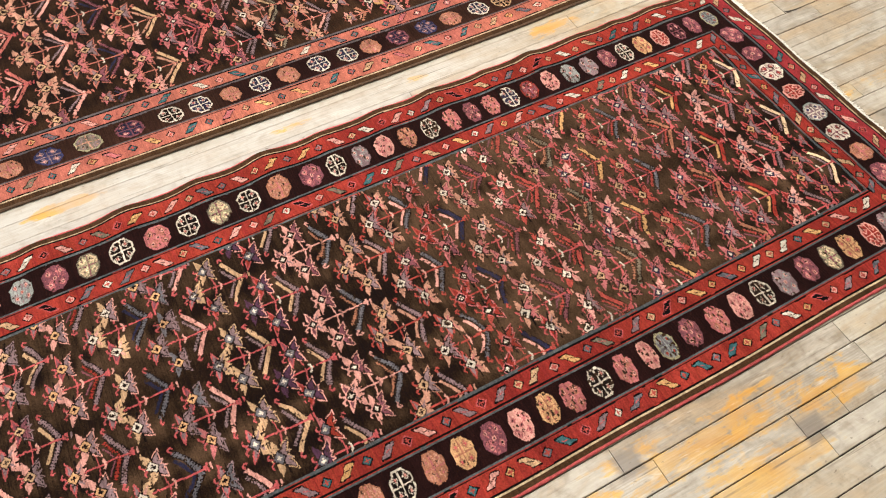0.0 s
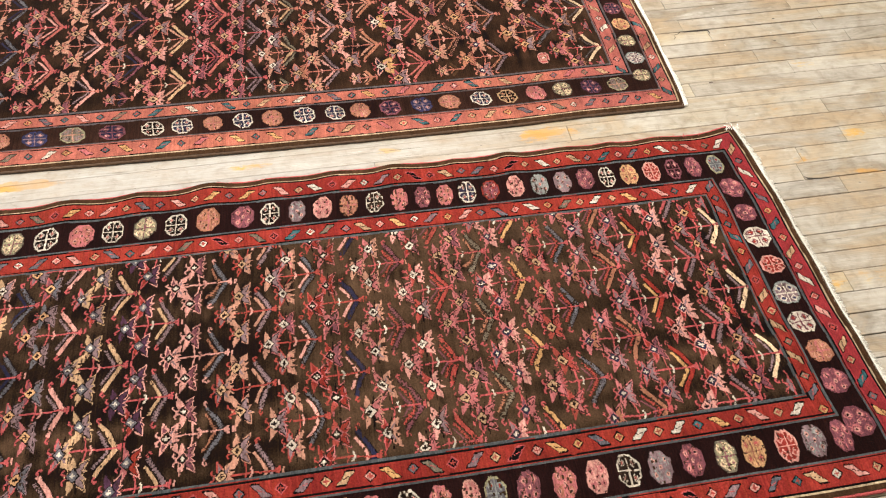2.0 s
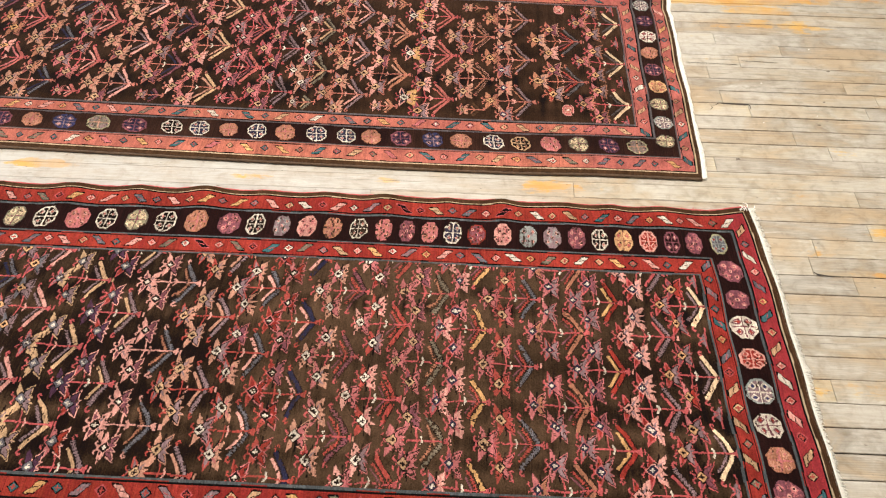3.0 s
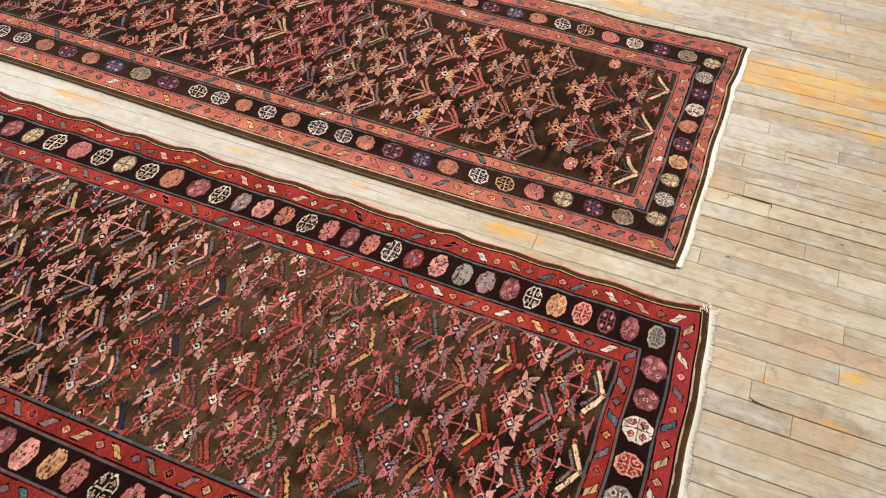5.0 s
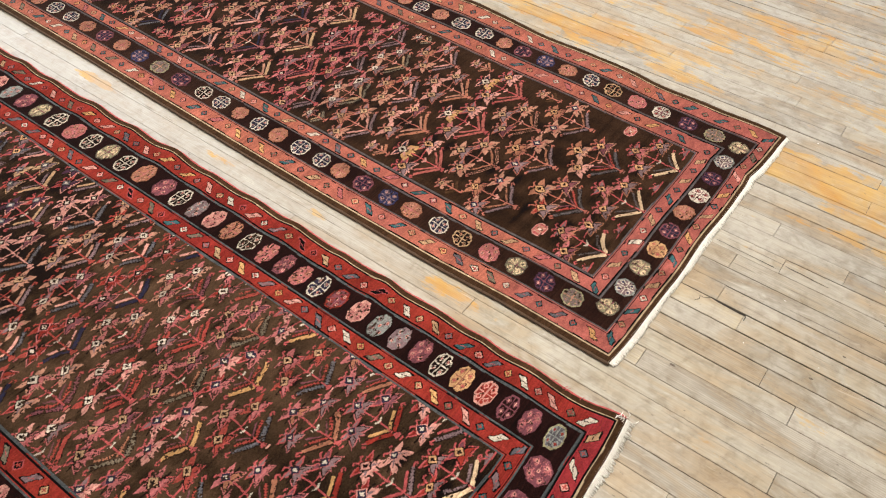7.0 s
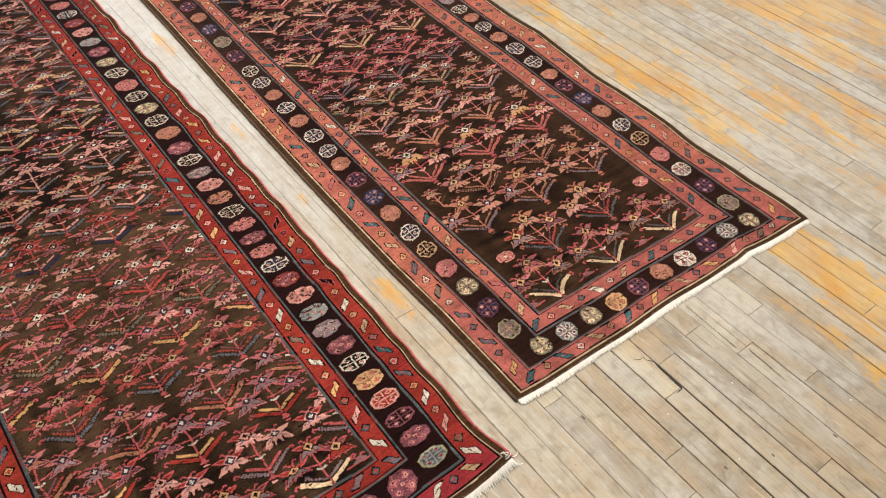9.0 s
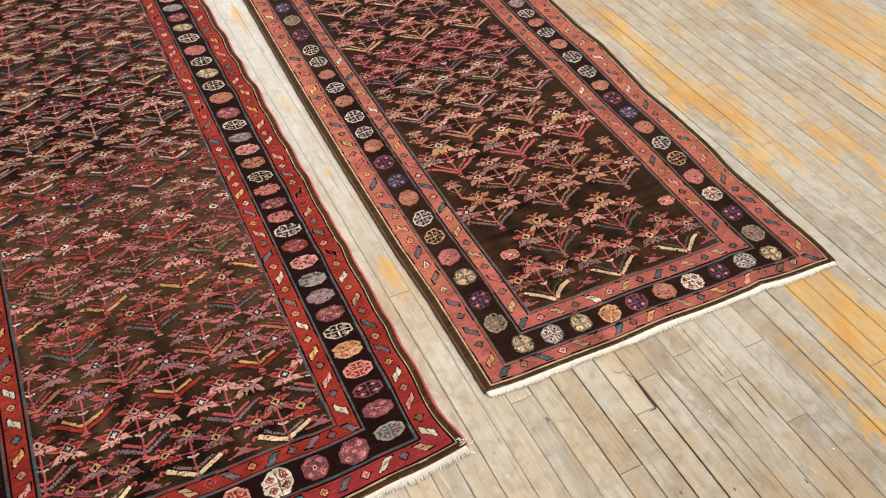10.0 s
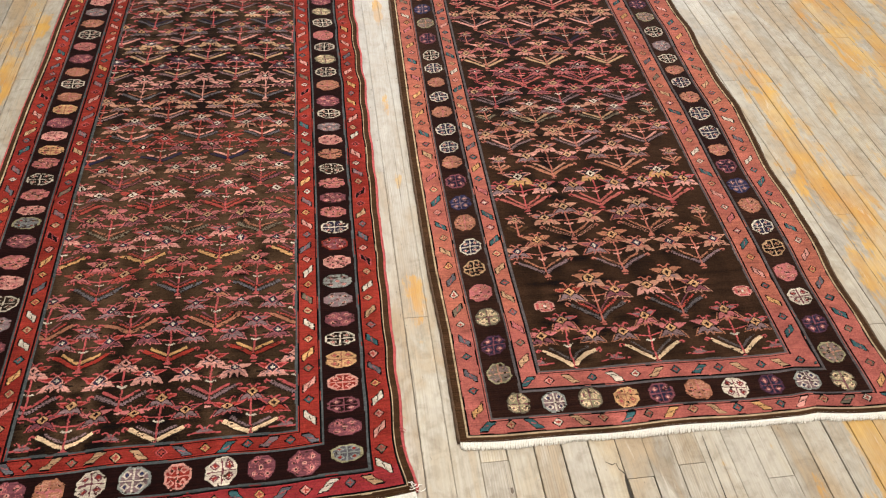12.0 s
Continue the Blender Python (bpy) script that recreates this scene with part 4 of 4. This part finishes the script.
def place_red(s, w):
    near, far = np.exp(-(w / 0.085) ** 2), np.exp(-((w - B_WIDE) / 0.07) ** 2)
    up = bumps(s, RIPPLES)
    slant = np.interp(w, (0, 0.1, 0.3, 0.5, 0.7, 0.98), (-0.026, -0.017, -0.008, 0.0, 0.003, 0.010)) * np.exp(-(s / 0.3) ** 2)
    x = B_END - s + slant + 0.003 * np.sin(w * 9) + 0.0015 * np.sin(w * 31)
    spread = np.clip((w - 0.6) / 0.25, 0, 1) * np.interp(s, (0, 0.3, 0.6, 0.9, 3), (-0.006, 0.0, 0.004, 0.010, 0.010))
    inward = np.interp(s, (0, 1.35, 1.9, 3), (0, 0, 0.010, 0.02)) * np.clip(1 - w / 0.4, 0, 1)
    y = B_GAP - w + near * (0.0032 * up - 0.002 + 0.0012 * np.sin(s * 37)) - far * 0.002 * np.sin(s * 11) - spread - inward + 0.017 * np.exp(-(s / 0.06) ** 2) * np.exp(-(w / 0.05) ** 2)
    z = 0.0085 + near * 0.0095 * up + far * 0.003 * np.clip(np.sin(s * 9 + 1), 0, 1) + 0.0012 * np.sin(s * 7 + w * 5) * np.sin(w * 6)
    return x, y, z


def place_salmon(s, w):
    far = np.clip(w / A_WIDE, 0, 1)
    slant = np.interp(w, (0, 0.2, 0.5, 0.74, 0.78, 0.82, 0.95, 1.01), (-0.020, -0.011, -0.008, -0.005, -0.010, -0.006, 0.0, 0.006)) * np.exp(-(s / 0.25) ** 2)
    x = A_END - s + slant + (0.002 * np.sin(w * 8 + 0.5) + 0.0018 * np.sin(w * 23)) * np.exp(-s / 0.25)
    bow = np.interp(s, (0, 0.3, 0.5, 0.9, 1.2, 1.5, 1.85, 3), (0.004, 0.004, -0.003, -0.003, 0.0, 0.006, 0.014, 0.02)) * np.clip(1 - w / 0.45, 0, 1)
    bulge = np.interp(s, (0, 0.75, 1.1, 3), (0, 0, 0.014, 0.016)) * far ** 6
    y = A_GAP + w * (1 + 0.028 * np.clip(s / 1.6, 0, 1.5)) + bow + bulge + (0.004 * np.sin(s * 13) + 0.002 * np.sin(s * 29)) * far ** 8
    z = 0.0075 + 0.0010 * np.sin(s * 6 + w * 4) + far ** 8 * 0.004 * np.clip(np.sin(s * 13 + 0.6), 0, 1)
    return x, y, z


RED_BANDS = [
    (0, 0.0120, 0.0155, 0.0192, 0.068, 0.0725, 0.157, 0.1615, 0.210, 0.215),
    (0, 0.0120, 0.0155, 0.0192, 0.068, 0.0725, 0.157, 0.1615, 0.210, 0.215),
    (0, 0.0136, 0.0172, 0.0208, 0.064, 0.0685, 0.135, 0.1395, 0.176, 0.1815),
]
SALMON_BANDS = [
    (0, 0.0150, 0.0184, 0.0220, 0.071, 0.076, 0.146, 0.151, 0.196, 0.202),
    (0, 0.0146, 0.0180, 0.0216, 0.083, 0.090, 0.161, 0.167, 0.228, 0.234),
    (0, 0.0108, 0.0146, 0.0178, 0.050, 0.055, 0.114, 0.119, 0.163, 0.169),
]
B_ROWS = [0.188, 0.277, 0.384, 0.468, 0.579, 0.685, 0.775, 0.868, 0.970, 1.070, 1.165, 1.265, 1.362, 1.474, 1.576, 1.684, 1.788, 1.900] + [2.0 + 0.102 * k for k in range(7)]
A_ROWS = [0.180, 0.312, 0.462, 0.581, 0.697, 0.829, 0.951, 1.065, 1.167, 1.275, 1.378, 1.504, 1.624, 1.748] + [1.866 + 0.118 * k for k in range(7)]

# for each row of plants: outer leaf, inner leaf, stem, hanging petals, level petals, eye, petal rim
RED_LOOK = dict(
    lines="qqq", middle=0.488, step=0.1825, reach=1.0, rows=B_ROWS, guard_keys="ccPtbygPwek", guard_pitch=0.0415, loose=(), saplings=(), pitch=0.072, share=0.345, tops={0: "grY", 1: "PrP", 3: "opn", 5: "Pgn", 7: "pPw"},
    row_keys="fghgrYh ghhPrnP ryhglnp oRhgpnp bRhpRch yRhPpnp eohplcp RRhPRwp lRhapwa nPRrRkp bPRagwp gaRgaca boPlPkP gchvrbP cghgcbc PghgbYg bnhgcwP grhgPYP gchgPcg Pbhgang".split(),
    medallions=[("tlDXAwlgTPrNplpwoPgwlowcwpwcl", (0.110, 0.171, 0.229, 0.288, 0.352, 0.411, 0.469, 0.529, 0.588, 0.652, 0.714, 0.774, 0.832, 0.887, 0.945, 1.007, 1.071, 1.134, 1.197, 1.262, 1.327, 1.409, 1.485, 1.558, 1.633, 1.704, 1.786, 1.860), 0.0335),
                ("lgXAclgwPpltPpwpAPlAowolpwog", (0.149, 0.207, 0.265, 0.333, 0.391, 0.458, 0.525, 0.588, 0.652, 0.720, 0.788, 0.853, 0.901, 0.959, 1.022, 1.089, 1.146, 1.210, 1.272, 1.338, 1.401, 1.469, 1.534), 0.0335),
                ("llWXQWoll", (0.196, 0.280, 0.361, 0.444, 0.524, 0.605, 0.678, 0.752, 0.848), 0.0285)])
SALMON_LOOK = dict(
    lines="uuu", middle=0.481, step=0.200, reach=1.16, rows=A_ROWS, guard_keys="cctpybwetPt", guard_pitch=0.0480, loose=((0.357, 0.253), (0.363, 0.750)), saplings=(0.240, 0.737), pitch=0.088, share=0.335, tops={1: "aoY", 2: "ooY", 4: "ynw", 6: "ogc"},
    row_keys="fuhgpYo uRsPaYa goOaanO xoOagcO jjhPgYP oaOgPcO gPOagcO ecOgawO gghlpcp jlhpgkp caOPpcO lnOgpcO PgOaacO jPhpgcO bnOaoca jphoPyO lnOgaca".split(),
    medallions=[("GVcpbNoBKoNNoNoNwKGBo", (0.169, 0.250, 0.334, 0.413, 0.494, 0.569, 0.657, 0.735, 0.822, 0.905, 0.972, 1.054, 1.140, 1.219, 1.297, 1.379, 1.456, 1.560, 1.662, 1.759, 1.849), 0.0275),
                ("GVWpbNoBKoNNoNowgwGV", (0.163, 0.248, 0.332, 0.414, 0.498, 0.576, 0.660, 0.742, 0.828, 0.903, 0.985, 1.080, 1.169, 1.252, 1.323, 1.393, 1.470, 1.560, 1.663, 1.752), 0.0290),
                ("cQcAKoWVQc", (0.139, 0.215, 0.296, 0.375, 0.457, 0.540, 0.624, 0.708, 0.794, 0.875), 0.0260)])


def build_rugs():
    rng = random.Random(5)
    wv = weave_rug(LEN, B_WIDE, RED_BANDS, "r", "m", RED_LOOK, 3)
    # the r to D bands paint shade of the rippled pile into the guards
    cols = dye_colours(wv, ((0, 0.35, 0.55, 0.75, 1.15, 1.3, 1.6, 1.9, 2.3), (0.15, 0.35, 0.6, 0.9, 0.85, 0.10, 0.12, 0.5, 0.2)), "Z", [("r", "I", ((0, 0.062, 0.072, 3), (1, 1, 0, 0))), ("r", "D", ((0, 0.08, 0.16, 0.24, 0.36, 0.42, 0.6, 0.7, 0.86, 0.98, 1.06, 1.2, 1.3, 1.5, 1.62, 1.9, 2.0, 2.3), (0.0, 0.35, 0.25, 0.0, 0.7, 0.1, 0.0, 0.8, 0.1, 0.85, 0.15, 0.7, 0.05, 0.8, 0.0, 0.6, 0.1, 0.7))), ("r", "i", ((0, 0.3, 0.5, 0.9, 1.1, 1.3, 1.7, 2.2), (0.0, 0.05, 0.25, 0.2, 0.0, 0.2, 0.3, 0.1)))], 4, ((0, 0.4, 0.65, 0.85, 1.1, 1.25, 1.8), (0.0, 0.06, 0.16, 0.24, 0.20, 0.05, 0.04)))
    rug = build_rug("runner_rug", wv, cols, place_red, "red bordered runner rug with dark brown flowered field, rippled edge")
    hem(rug, place_red, wv.nl * KNOT, wv.nw * KNOT, BROWN_WOOL)
    for w, sgn in ((0.0, 1), (wv.nw * KNOT, -1)):
        s = np.linspace(0, wv.nl * KNOT, 260)
        x, y, z = place_red(s, np.full_like(s, w))
        pts = [(a, b + sgn * 0.002, c * 0.55 - 0.0003) for a, b, c in zip(x.tolist(), y.tolist(), z.tolist())]
        cord("selvage", pts, 0.0042, RED_WOOL, rug, label="red wool overcast edge")
    fringe(rug, place_red, wv.nw * KNOT, 0.0160, 0.42, 0.0024, rng, "ragged off-white cotton fringe")

    for k in range(9):
        x0, y0 = 0.082 + rng.uniform(-0.02, 0.012), 0.128 + rng.uniform(-0.012, 0.006)
        turn, reach = rng.uniform(-0.6, 1.2), rng.uniform(0.010, 0.024)
        pts = [(x0 + reach * q * math.cos(turn + 1.3 * q), y0 + reach * q * math.sin(turn + 1.3 * q), 0.0075 - 0.0055 * q + 0.004 * math.sin(q * 3)) for q in (0, 0.25, 0.5, 0.75, 1.0)]
        cord("loose_thread", pts, 0.0007, COTTON, rug, 5, "loose off-white corner thread")
    for k in range(5):
        x0 = rng.uniform(-0.12, 0.03)
        pts = [(x0 + 0.006 * q, float(place_red(np.array([B_END - x0]), np.array([0.0]))[1][0]) - 0.003 + 0.013 * q, 0.008 + 0.003 * math.sin(q * 4)) for q in (0, 0.33, 0.66, 1.0)]
        cord("loose_thread", pts, 0.0006, RED_WOOL, rug, 5, "loose red edge thread")

    wv = weave_rug(LEN, A_WIDE, SALMON_BANDS, "s", "M", SALMON_LOOK, 8)
    cols = dye_colours(wv, ((0, 0.2, 0.5, 0.8, 1.2, 1.6, 2.4), (0.35, 0.7, 0.45, 0.6, 0.35, 0.25, 0.4)), "z", [("M", "m", ((0, 0.3, 0.34, 0.8, 0.86, 1.3, 1.34, 2.2), (0.5, 0.5, 0.1, 0.2, 0.9, 0.8, 0.0, 0.2))), ("s", "j", ((0, 0.28, 0.36, 0.6, 0.66, 1.0, 1.2, 1.6, 2.2), (1, 0.9, 0.1, 0.2, 0.7, 0.2, 0.0, 0.5, 0.2)))], 9, ((0, 0.2, 0.4, 1.0, 2.0), (0.05, 0.12, 0.05, 0.06, 0.05)))
    rug = build_rug("runner_rug", wv, cols, place_salmon, "salmon bordered runner rug with brown flowered field, white end")
    hem(rug, place_salmon, wv.nl * KNOT, wv.nw * KNOT, BROWN_WOOL)
    for w, sgn in ((0.0, -1), (wv.nw * KNOT, 1)):
        s = np.linspace(0, wv.nl * KNOT, 260)
        x, y, z = place_salmon(s, np.full_like(s, w))
        pts = [(a, b + sgn * 0.002, c * 0.55 - 0.0003) for a, b, c in zip(x.tolist(), y.tolist(), z.tolist())]
        cord("selvage", pts, 0.0042, BROWN_WOOL, rug, label="brown wool overcast edge")
    fringe(rug, place_salmon, wv.nw * KNOT, 0.0135, 0.22, 0.0034, rng, "neat white cotton end")


build_rugs()
FLOOR_PHASE = 0.0046
build_floor()
